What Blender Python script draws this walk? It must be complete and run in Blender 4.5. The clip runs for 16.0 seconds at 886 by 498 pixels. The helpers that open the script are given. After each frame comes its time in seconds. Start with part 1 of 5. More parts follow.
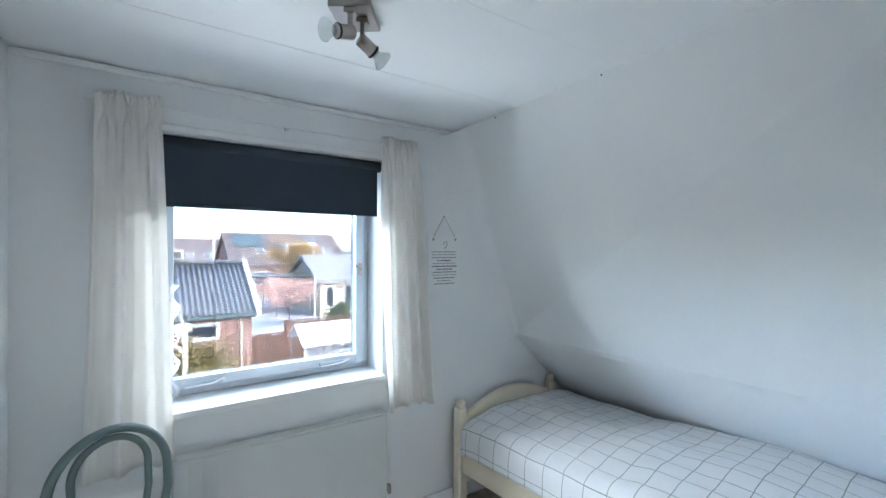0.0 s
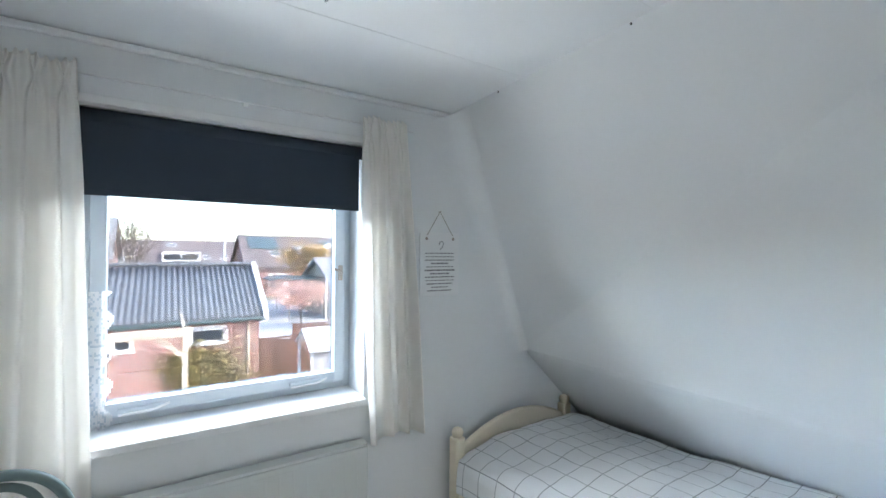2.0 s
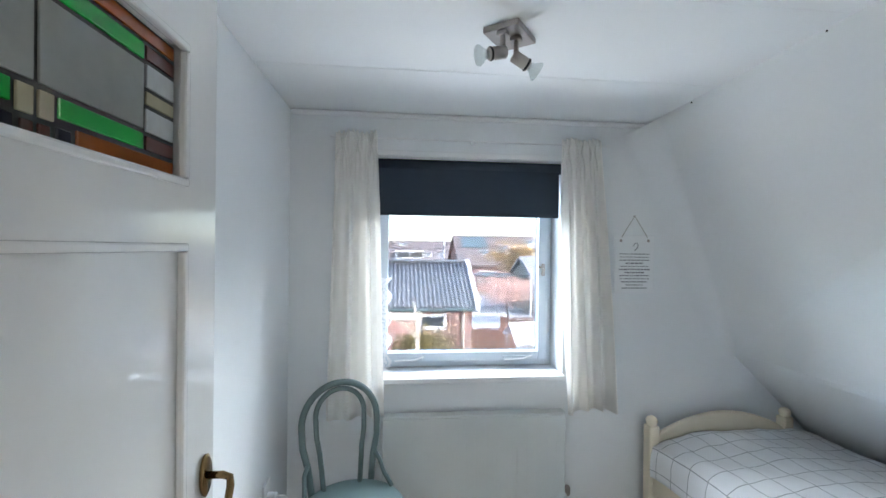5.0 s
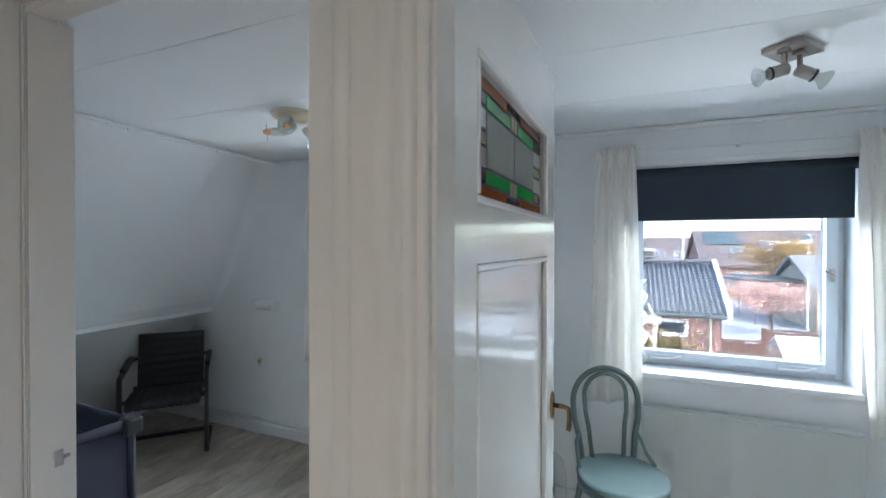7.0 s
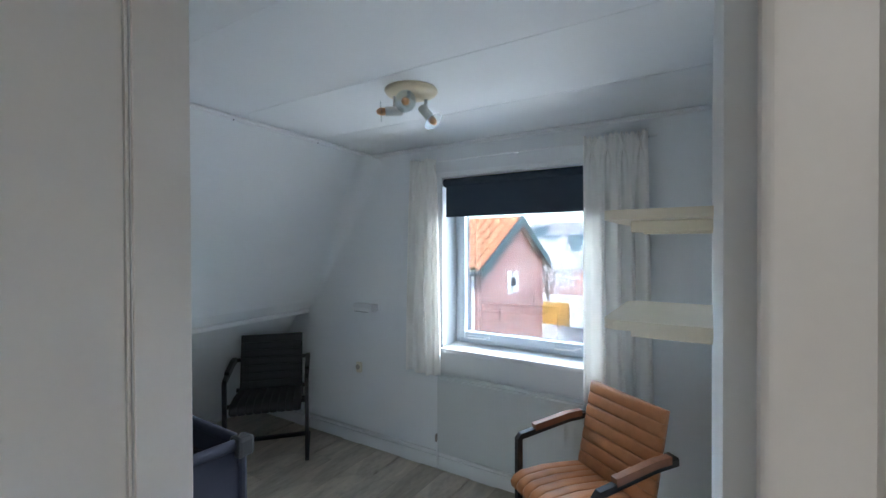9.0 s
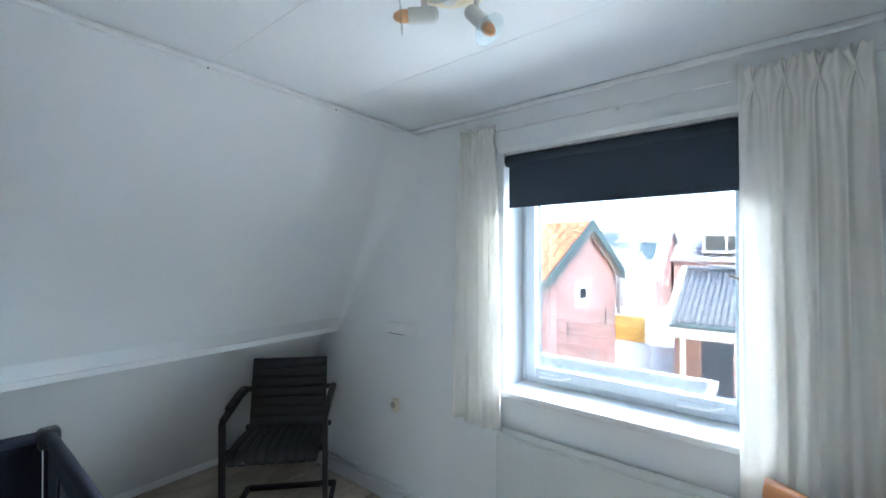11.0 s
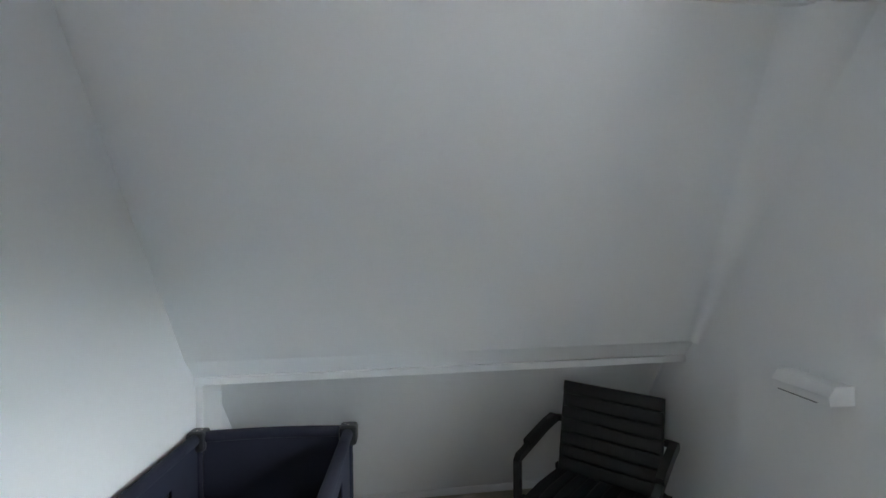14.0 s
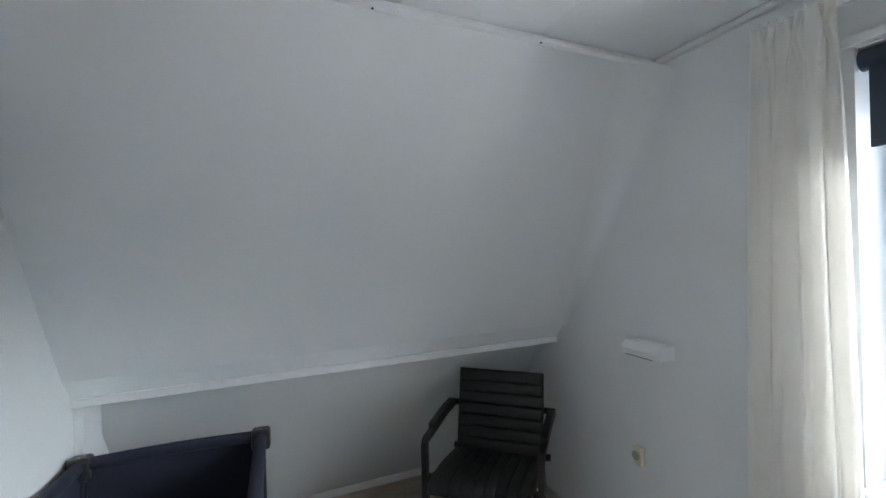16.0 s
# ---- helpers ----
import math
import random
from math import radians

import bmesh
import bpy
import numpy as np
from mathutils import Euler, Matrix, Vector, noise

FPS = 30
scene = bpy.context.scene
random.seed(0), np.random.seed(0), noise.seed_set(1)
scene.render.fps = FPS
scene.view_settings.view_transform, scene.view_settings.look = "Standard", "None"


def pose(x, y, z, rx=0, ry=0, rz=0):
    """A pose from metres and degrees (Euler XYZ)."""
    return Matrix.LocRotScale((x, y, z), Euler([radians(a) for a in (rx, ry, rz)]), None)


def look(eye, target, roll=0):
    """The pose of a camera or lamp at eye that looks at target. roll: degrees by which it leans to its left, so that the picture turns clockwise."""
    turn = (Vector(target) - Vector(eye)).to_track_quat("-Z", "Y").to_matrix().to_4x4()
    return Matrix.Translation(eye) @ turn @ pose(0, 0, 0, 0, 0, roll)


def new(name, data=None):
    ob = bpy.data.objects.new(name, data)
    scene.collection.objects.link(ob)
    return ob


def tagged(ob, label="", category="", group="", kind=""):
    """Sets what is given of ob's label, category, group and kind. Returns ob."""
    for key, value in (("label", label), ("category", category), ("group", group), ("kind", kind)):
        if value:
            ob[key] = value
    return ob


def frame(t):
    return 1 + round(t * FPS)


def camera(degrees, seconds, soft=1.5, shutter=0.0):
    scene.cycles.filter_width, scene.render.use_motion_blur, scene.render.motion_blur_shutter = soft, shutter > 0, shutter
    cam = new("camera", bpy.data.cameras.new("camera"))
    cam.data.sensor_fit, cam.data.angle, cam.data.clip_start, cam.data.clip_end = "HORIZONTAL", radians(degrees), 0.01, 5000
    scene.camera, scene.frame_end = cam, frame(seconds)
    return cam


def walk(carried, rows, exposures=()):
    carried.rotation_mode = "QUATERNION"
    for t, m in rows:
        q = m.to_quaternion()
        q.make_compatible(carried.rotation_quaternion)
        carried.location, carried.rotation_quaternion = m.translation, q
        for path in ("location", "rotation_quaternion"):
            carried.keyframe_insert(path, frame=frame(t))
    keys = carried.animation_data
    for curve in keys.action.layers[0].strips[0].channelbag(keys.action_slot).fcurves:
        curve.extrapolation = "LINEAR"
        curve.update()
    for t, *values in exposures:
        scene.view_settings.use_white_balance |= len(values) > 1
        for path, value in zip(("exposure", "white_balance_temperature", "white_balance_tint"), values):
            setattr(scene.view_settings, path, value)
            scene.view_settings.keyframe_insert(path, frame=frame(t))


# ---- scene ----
cam = camera(91.8, 16.0)
EXPO = 6.72
PATH = [
    (0, (0.242, 0.601, 1.5), (1.383, 2.244, 1.494), 0.2),
    (0.5, (0.343, 0.661, 1.497), (1.553, 2.254, 1.495), 0.5),
    (1, (0.467, 0.738, 1.496), (1.684, 2.325, 1.5), 0.5),
    (1.5, (0.511, 0.8, 1.489), (1.686, 2.419, 1.497), 0.5),
    (2, (0.529, 0.842, 1.487), (1.612, 2.524, 1.497), 0.5),
    (2.5, (0.515, 0.872, 1.483), (1.484, 2.621, 1.495), 0.6),
    (3, (0.483, 0.885, 1.47), (1.332, 2.696, 1.487), 0.5),
    (5.5, (0.38, 0.316, 1.522), (0.366, 2.316, 1.51), 0.6),
    (6, (0.352, 0.22, 1.546), (0.085, 2.202, 1.519), 0.4),
    (6.5, (0.299, 0.101, 1.537), (-0.239, 2.027, 1.519), 0.1),
    (7, (0.232, 0.021, 1.53), (-0.54, 1.866, 1.511), 0.1),
    (7.5, (0.159, -0.03, 1.521), (-0.775, 1.738, 1.5), -0.3),
    (8, (0.07, -0.05, 1.517), (-0.952, 1.669, 1.495), -0.3),
    (8.5, (-0.061, 0.043, 1.524), (-1.111, 1.745, 1.497), -0.4),
    (8.7, (-0.116, 0.117, 1.520), (-1.169, 1.817, 1.498), -0.3),
    (10.8, (-0.572, 0.788, 1.489), (-1.797, 2.369, 1.504), -0.1),
    (11, (-0.612, 0.881, 1.482), (-1.895, 2.415, 1.502), -0.0),
    (11.5, (-0.688, 1.012, 1.491), (-2.155, 2.371, 1.502), 0.1),
    (12, (-0.792, 1.102, 1.478), (-2.446, 2.226, 1.478), 0.0),
    (12.5, (-0.949, 1.224, 1.481), (-2.77, 2.053, 1.478), 0.1),
    (13, (-1.053, 1.287, 1.485), (-2.978, 1.828, 1.479), -0.1),
    (13.5, (-1.129, 1.394, 1.482), (-3.108, 1.687, 1.479), -0.3),
    (14, (-1.177, 1.438, 1.477), (-3.172, 1.584, 1.476), -0.7),
    (14.5, (-1.186, 1.431, 1.473), (-3.183, 1.551, 1.477), -0.9),
    (15, (-1.169, 1.408, 1.474), (-3.157, 1.627, 1.486), -1.2),
    (15.5, (-1.141, 1.353, 1.47), (-3.098, 1.766, 1.477), -1.6),
    (16, (-1.07, 1.263, 1.467), (-2.937, 1.98, 1.473), -1.5),
]
walk(cam, [(t, look(eye, target, roll)) for t, eye, target, roll in PATH],
     [(0.0, EXPO, 6150, 6), (3.0, EXPO, 6650, 8), (5.5, EXPO + 0.05, 6350, 8), (7.0, EXPO - 0.05, 6200, 6), (8.7, EXPO - 0.12, 6050, 6), (10.8, EXPO + 0.48, 6050, 4), (12.0, EXPO + 0.42, 6500, 6), (13.0, EXPO + 0.38, 6750, 8), (14.5, EXPO + 0.02, 6800, 9), (15.5, EXPO + 0.02, 6800, 9), (16.0, EXPO + 0.18, 6650, 8)])

# ---- world and light ----
world = bpy.data.worlds.new("sky")
scene.world = world
world.use_nodes = True
wn = world.node_tree.nodes
sky = wn.new("ShaderNodeTexSky")
sky.sky_type, sky.sun_disc = "NISHITA", False
sky.sun_elevation, sky.sun_rotation = radians(42), radians(142)
sky.air_density, sky.dust_density, sky.ozone_density = 1.0, 1.5, 1.5
world.node_tree.links.new(sky.outputs[0], wn["Background"].inputs[0])
wn["Background"].inputs[1].default_value = 0.15
sun = new("sun", bpy.data.lights.new("sun", "SUN"))
sun.data.energy, sun.data.angle, sun.data.color = 0.9, radians(14), (1.0, 0.96, 0.9)
sun.matrix_world = look((7, -9, 11), (0, 0, 0))
# added lamps boost the sky beyond the yard, unseen above both windows' heads
for eye, w, h, power in (((1.0, 12.0, 4.9), 12.0, 4.0, 46.0), ((-0.2, 5.4, 3.45), 11.0, 2.2, 23.0)):
    sk = new("sky_fill_lamp", bpy.data.lights.new("sky_fill_lamp", "AREA"))
    sk.data.shape, sk.data.size, sk.data.size_y, sk.data.energy = "RECTANGLE", w, h, power
    sk.data.color = (0.91, 0.96, 1.0)
    sk.matrix_world = look(eye, (-0.2, 2.3, 1.25))
# added unseen lamp below the sills, in place of the pale yard's bounce
yl = new("yard_bounce_fill", bpy.data.lights.new("yard_bounce_fill", "AREA"))
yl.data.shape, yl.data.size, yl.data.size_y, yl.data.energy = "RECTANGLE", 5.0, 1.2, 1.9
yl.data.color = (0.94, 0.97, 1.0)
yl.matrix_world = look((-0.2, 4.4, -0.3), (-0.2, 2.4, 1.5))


# added unseen lamp behind the walker, brightening the landing with warm light
lg = new("landing_fill_light", bpy.data.lights.new("landing_fill_light", "AREA"))
lg.data.shape, lg.data.size, lg.data.energy, lg.data.color = "DISK", 0.26, 0.09, (1.0, 0.93, 0.86)
lg.matrix_world = look((0.3, -1.0, 2.11), (0.3, -1.0, 0))


# ---- materials ----
def mat(name, color, rough=0.6, metal=0.0, var=0.06, scale=6.0, bump=0.1, fine=120.0, coat=0.0, stretch=(1, 1, 1), sheen=0.0):
    """Plain material with variation at two scales and fine relief."""
    m = bpy.data.materials.new(name)
    m.use_nodes = True
    nt = m.node_tree
    b = nt.nodes["Principled BSDF"]
    b.inputs["Roughness"].default_value = rough
    b.inputs["Metallic"].default_value = metal
    b.inputs["Coat Weight"].default_value = coat
    b.inputs["Coat Roughness"].default_value = 0.08
    b.inputs["Sheen Weight"].default_value = sheen
    co = nt.nodes.new("ShaderNodeTexCoord")
    mp = nt.nodes.new("ShaderNodeMapping")
    mp.inputs["Scale"].default_value = stretch
    nt.links.new(co.outputs["Object"], mp.inputs[0])
    n1 = nt.nodes.new("ShaderNodeTexNoise")
    n1.inputs["Scale"].default_value, n1.inputs["Detail"].default_value = scale, 5
    n2 = nt.nodes.new("ShaderNodeTexNoise")
    n2.inputs["Scale"].default_value, n2.inputs["Detail"].default_value = fine, 3
    for n in (n1, n2):
        nt.links.new(mp.outputs[0], n.inputs["Vector"])
    add = nt.nodes.new("ShaderNodeMath")
    add.operation = "MULTIPLY_ADD"
    nt.links.new(n2.outputs[0], add.inputs[0])
    add.inputs[1].default_value = 0.35
    nt.links.new(n1.outputs[0], add.inputs[2])
    ramp = nt.nodes.new("ShaderNodeMapRange")
    ramp.inputs[1].default_value, ramp.inputs[2].default_value = 0.4, 0.95
    ramp.inputs[3].default_value, ramp.inputs[4].default_value = 1 - var, 1 + var
    nt.links.new(add.outputs[0], ramp.inputs[0])
    mul = nt.nodes.new("ShaderNodeMix")
    mul.data_type, mul.blend_type = "RGBA", "MULTIPLY"
    mul.inputs[0].default_value = 1
    mul.inputs[6].default_value = (*color, 1)
    nt.links.new(ramp.outputs[0], mul.inputs[7])
    nt.links.new(mul.outputs[2], b.inputs["Base Color"])
    if bump:
        bp = nt.nodes.new("ShaderNodeBump")
        bp.inputs["Strength"].default_value, bp.inputs["Distance"].default_value = bump, 0.004
        nt.links.new(add.outputs[0], bp.inputs["Height"])
        nt.links.new(bp.outputs[0], b.inputs["Normal"])
    return m


def brick_mat(name, c1, c2, mortar, width=0.21, height=0.065):
    """Brick courses on upright walls that run along x or y."""
    m = mat(name, c1, 0.85, var=0.15, scale=3)
    nt = m.node_tree
    b = nt.nodes["Principled BSDF"]
    co = nt.nodes.new("ShaderNodeTexCoord")
    sep = nt.nodes.new("ShaderNodeSeparateXYZ")
    nt.links.new(co.outputs["Object"], sep.inputs[0])
    su = nt.nodes.new("ShaderNodeMath")
    nt.links.new(sep.outputs[0], su.inputs[0])
    nt.links.new(sep.outputs[1], su.inputs[1])
    cb = nt.nodes.new("ShaderNodeCombineXYZ")
    nt.links.new(su.outputs[0], cb.inputs[0])
    nt.links.new(sep.outputs[2], cb.inputs[1])
    br = nt.nodes.new("ShaderNodeTexBrick")
    br.inputs["Color1"].default_value, br.inputs["Color2"].default_value = (*c1, 1), (*c2, 1)
    br.inputs["Mortar"].default_value = (*mortar, 1)
    br.inputs["Scale"].default_value = 1
    br.inputs["Brick Width"].default_value, br.inputs["Row Height"].default_value = width, height
    br.inputs["Mortar Size"].default_value = 0.0095
    nt.links.new(cb.outputs[0], br.inputs["Vector"])
    for n in nt.nodes:
        if n.type == "MIX":
            nt.links.new(br.outputs[0], n.inputs[6])
    return m


def object_random(m, low, high):
    """Vary the base colour's brightness from piece to piece."""
    nt = m.node_tree
    b = nt.nodes["Principled BSDF"]
    src = b.inputs["Base Color"].links[0].from_socket
    info = nt.nodes.new("ShaderNodeObjectInfo")
    mr = nt.nodes.new("ShaderNodeMapRange")
    mr.inputs[3].default_value, mr.inputs[4].default_value = low, high
    nt.links.new(info.outputs["Random"], mr.inputs[0])
    mul = nt.nodes.new("ShaderNodeMix")
    mul.data_type, mul.blend_type = "RGBA", "MULTIPLY"
    mul.inputs[0].default_value = 1
    nt.links.new(src, mul.inputs[6])
    nt.links.new(mr.outputs[0], mul.inputs[7])
    nt.links.new(mul.outputs[2], b.inputs["Base Color"])
    return m


def pane_mat(name, color, gloss=0.06, rough=0.02):
    m = bpy.data.materials.new(name)
    m.use_nodes = True
    nt = m.node_tree
    nt.nodes.clear()
    out = nt.nodes.new("ShaderNodeOutputMaterial")
    tr = nt.nodes.new("ShaderNodeBsdfTransparent")
    tr.inputs[0].default_value = (*color, 1)
    gl = nt.nodes.new("ShaderNodeBsdfGlossy")
    gl.inputs["Roughness"].default_value = rough
    mx = nt.nodes.new("ShaderNodeMixShader")
    mx.inputs[0].default_value = gloss
    nt.links.new(tr.outputs[0], mx.inputs[1])
    nt.links.new(gl.outputs[0], mx.inputs[2])
    nt.links.new(mx.outputs[0], out.inputs[0])
    return m


def cloth_mat(name, color, through_light):
    """Fabric that lets some light through."""
    m = mat(name, color, 0.9, var=0.05, scale=8, bump=0.25, fine=400)
    nt = m.node_tree
    b = nt.nodes["Principled BSDF"]
    out = nt.nodes["Material Output"]
    tl = nt.nodes.new("ShaderNodeBsdfTranslucent")
    tl.inputs[0].default_value = (*color, 1)
    mx = nt.nodes.new("ShaderNodeMixShader")
    mx.inputs[0].default_value = through_light
    nt.links.new(b.outputs[0], mx.inputs[1])
    nt.links.new(tl.outputs[0], mx.inputs[2])
    nt.links.new(mx.outputs[0], out.inputs[0])
    return m


PLASTER = mat("plaster", (0.80, 0.82, 0.835), 0.75, var=0.02, scale=2.2, bump=0.12, fine=90)
CEIL = mat("ceiling_board", (0.82, 0.845, 0.87), 0.6, var=0.02, scale=2, bump=0.05)
LANDING = mat("landing_paint", (0.71, 0.685, 0.665), 0.7, var=0.03, scale=2.5, bump=0.12, fine=90)
CASING = mat("casing_paint", (0.73, 0.70, 0.675), 0.35, var=0.03, scale=4, bump=0.05)
WHITE = mat("white_gloss", (0.82, 0.83, 0.84), 0.28, var=0.02, scale=4, bump=0.03)
DOORWHITE = mat("door_gloss", (0.80, 0.80, 0.79), 0.16, var=0.025, scale=3, bump=0.06, fine=30, coat=0.4)
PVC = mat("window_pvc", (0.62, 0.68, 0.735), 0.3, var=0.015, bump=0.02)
RADMAT = mat("radiator_enamel", (0.60, 0.63, 0.625), 0.35, var=0.02, bump=0.03)
BLIND = mat("blind_fabric", (0.030, 0.043, 0.062), 0.8, var=0.06, scale=10, bump=0.2, fine=500)
CURTAIN = cloth_mat("curtain_linen", (0.93, 0.915, 0.885), 0.42)
CREAM = mat("cream_paint", (0.78, 0.70, 0.56), 0.4, var=0.04, scale=5, bump=0.05)
IVORY = mat("ivory_lacquer", (0.78, 0.68, 0.50), 0.35, var=0.03)
GREYGREEN = mat("greygreen_paint", (0.11, 0.155, 0.155), 0.35, var=0.08, scale=12, bump=0.06)
SEATGREEN = mat("seat_paint", (0.17, 0.25, 0.255), 0.5, var=0.05, scale=8, bump=0.05)
BLACKLEATHER = mat("black_leather", (0.010, 0.0105, 0.012), 0.55, var=0.2, scale=20, bump=0.35, fine=260)
COGNAC = mat("cognac_leather", (0.36, 0.145, 0.055), 0.38, var=0.2, scale=14, bump=0.35, fine=260)
BLACKSTEEL = mat("black_steel", (0.02, 0.02, 0.021), 0.4, 0.3, var=0.1, bump=0.05)
ARMWOOD = mat("arm_leather", (0.22, 0.09, 0.045), 0.35, var=0.2, scale=14, bump=0.2)
NAVY = mat("navy_fabric", (0.011, 0.013, 0.028), 0.85, var=0.12, scale=10, bump=0.3, fine=350, sheen=0.0)
BLACKPLASTIC = mat("black_plastic", (0.015, 0.015, 0.017), 0.35, var=0.05, bump=0.02)
CHROME = mat("brushed_nickel", (0.40, 0.36, 0.33), 0.28, 1.0, var=0.06, scale=20, bump=0.03)
BRASS = mat("aged_brass", (0.26, 0.17, 0.08), 0.18, 1.0, var=0.2, scale=30, bump=0.05)
LEAD = mat("lead_came", (0.055, 0.055, 0.05), 0.5, 0.5, var=0.1, bump=0.1)
SOCKETMAT = mat("ivory_plastic", (0.72, 0.68, 0.56), 0.35, var=0.03, bump=0.0)
GREYINK = mat("grey_ink", (0.24, 0.24, 0.25), 0.8, var=0.02, bump=0)
STRING = mat("jute", (0.4, 0.38, 0.34), 0.9, var=0.1)
PLANK = object_random(mat("laminate_oak", (0.45, 0.395, 0.325), 0.42, var=0.42, scale=3.2, bump=0.06, fine=18, stretch=(2.6, 0.7, 1)), 0.88, 1.1)
# tint far darker than clear glass, to cut the outdoor brightness seen inside
DIMGLASS = pane_mat("dimming_window_glass", (0.20, 0.204, 0.21), 0.04)
BULB = pane_mat("bulb_glass", (0.86, 0.9, 0.9), 0.25, 0.1)
GOLDBULB = mat("peach_bulb", (0.75, 0.42, 0.22), 0.3, var=0.05, bump=0)
BRICK = brick_mat("red_brick", (0.29, 0.085, 0.055), (0.21, 0.06, 0.042), (0.56, 0.50, 0.45), 0.22, 0.068)
CORR = mat("corrugated_cement", (0.135, 0.147, 0.16), 0.85, var=0.6, scale=16, bump=0.4, fine=45)
TILE = object_random(mat("clay_tile", (0.50, 0.23, 0.11), 0.7, var=0.25, scale=6, bump=0.2), 0.75, 1.15)
DARKROOF = mat("dark_roof_tiles", (0.17, 0.135, 0.125), 0.85, var=0.3, scale=2, bump=0.5, fine=9)
PALEROOF = mat("pale_slate_roof", (0.27, 0.26, 0.26), 0.8, var=0.3, scale=2, bump=0.5, fine=9)
FENCEWOOD = object_random(mat("fence_wood", (0.17, 0.085, 0.055), 0.85, var=0.3, scale=4, stretch=(8, 8, 1), bump=0.3), 0.75, 1.2)
PALEWOOD = mat("pale_timber", (0.52, 0.44, 0.33), 0.75, var=0.2, scale=6, bump=0.2)
YELLOWWOOD = mat("yellow_planks", (0.55, 0.30, 0.07), 0.7, var=0.2, scale=6)
GREENPAINT = mat("green_bargeboard", (0.05, 0.085, 0.083), 0.5, var=0.1, scale=6)
OUTWHITE = mat("outdoor_white", (0.72, 0.72, 0.70), 0.5, var=0.08, scale=4)
DARKGLASS = mat("dark_glazing", (0.03, 0.035, 0.04), 0.08, var=0.1, bump=0)
SOLAR = mat("solar_glass", (0.09, 0.125, 0.13), 0.4, var=0.1, bump=0)
IVY = mat("ivy_leaf", (0.19, 0.15, 0.055), 0.7, var=0.5, scale=5, bump=0)
BLOSSOM = mat("pink_blossom", (0.60, 0.38, 0.31), 0.8, var=0.25, scale=3, bump=0)
AUTUMN = mat("golden_twigs", (0.36, 0.22, 0.07), 0.8, var=0.3, scale=3, bump=0)
SHRUB = mat("shrub_leaf", (0.05, 0.08, 0.03), 0.7, var=0.4, scale=5, bump=0)
BARK = mat("bark", (0.10, 0.075, 0.055), 0.9, var=0.3, scale=20, bump=0.4)
GRASS = mat("garden_ground", (0.14, 0.15, 0.09), 0.9, var=0.5, scale=0.4, bump=0.5, fine=8)
LAWN = mat("lawn_grass", (0.13, 0.24, 0.05), 0.9, var=0.4, scale=3, bump=0.5, fine=30)
PAVING = mat("pale_paving", (0.50, 0.49, 0.47), 0.85, var=0.15, scale=2, bump=0.3, fine=20)
FLATROOF = mat("bitumen_roof", (0.2, 0.21, 0.21), 0.9, var=0.2, scale=3, bump=0.3)


# ---- building helpers ----
def mesh_ob(name, bm, material, parent=None, label="", smooth=False):
    bmesh.ops.recalc_face_normals(bm, faces=bm.faces[:])
    me = bpy.data.meshes.new(name)
    bm.to_mesh(me)
    bm.free()
    if material:
        me.materials.append(material)
    if smooth:
        me.polygons.foreach_set("use_smooth", [True] * len(me.polygons))
    ob = new(name, me)
    if parent:
        ob.parent = parent
    if label:
        ob["label"] = label
    return ob


def part(name, bm, material, parent, label="", smooth=False):
    return mesh_ob(name, bm, material, parent, label, smooth)


def thing(name, label, category, m=None, group="", kind=""):
    e = new(name)
    if m is not None:
        e.matrix_basis = m
    return tagged(e, label, category, group, kind)


def box(bm, x0, x1, y0, y1, z0, z1, bev=0.0, m=None):
    """Adds a block, its edges rounded by bev."""
    r = bmesh.ops.create_cube(bm, size=1)
    vs = r["verts"]
    bmesh.ops.scale(bm, vec=(x1 - x0, y1 - y0, z1 - z0), verts=vs)
    bmesh.ops.translate(bm, vec=((x0 + x1) / 2, (y0 + y1) / 2, (z0 + z1) / 2), verts=vs)
    if m is not None:
        bmesh.ops.transform(bm, matrix=m, verts=vs)
    if bev:
        es = list({e for v in vs for e in v.link_edges})
        bmesh.ops.bevel(bm, geom=es, offset=bev, segments=2, affect="EDGES", profile=0.5)
    return bm


def B(*a, **k):
    return box(bmesh.new(), *a, **k)


def tube(bm, pts, r, n=10, closed=False, square=False, r_end=None):
    """Sweeps a round (or square) section along the points."""
    pts = [Vector(p) for p in pts]
    rings = []
    up = Vector((0, 0, 1))
    n = 4 if square else n
    for i, p in enumerate(pts):
        a = pts[i - 1] if (i or closed) else p
        b = pts[(i + 1) % len(pts)] if (i < len(pts) - 1 or closed) else p
        d = (b - a).normalized()
        ref = up if abs(d.dot(up)) < 0.95 else Vector((0, 1, 0))
        u = d.cross(ref).normalized()
        w = u.cross(d).normalized()
        if i and (u.dot(last[0]) < 0 or abs(u.dot(last[0])) < 0.5):
            u = (last[0] - d * last[0].dot(d)).normalized()
            w = u.cross(d).normalized()
        last = (u, w)
        rr = r if r_end is None else r + (r_end - r) * i / (len(pts) - 1)
        if square:
            rr *= 1.414
        off = math.pi / 4 if square else 0
        rings.append([bm.verts.new(p + u * math.cos(off + 2 * math.pi * k / n) * rr + w * math.sin(off + 2 * math.pi * k / n) * rr) for k in range(n)])
    for i in range(len(rings) - (0 if closed else 1)):
        q, s = rings[i], rings[(i + 1) % len(rings)]
        for k in range(n):
            bm.faces.new((q[k], q[(k + 1) % n], s[(k + 1) % n], s[k]))
    if not closed:
        bm.faces.new(rings[0])
        bm.faces.new(rings[-1])
    return bm


def T(*a, **k):
    return tube(bmesh.new(), *a, **k)


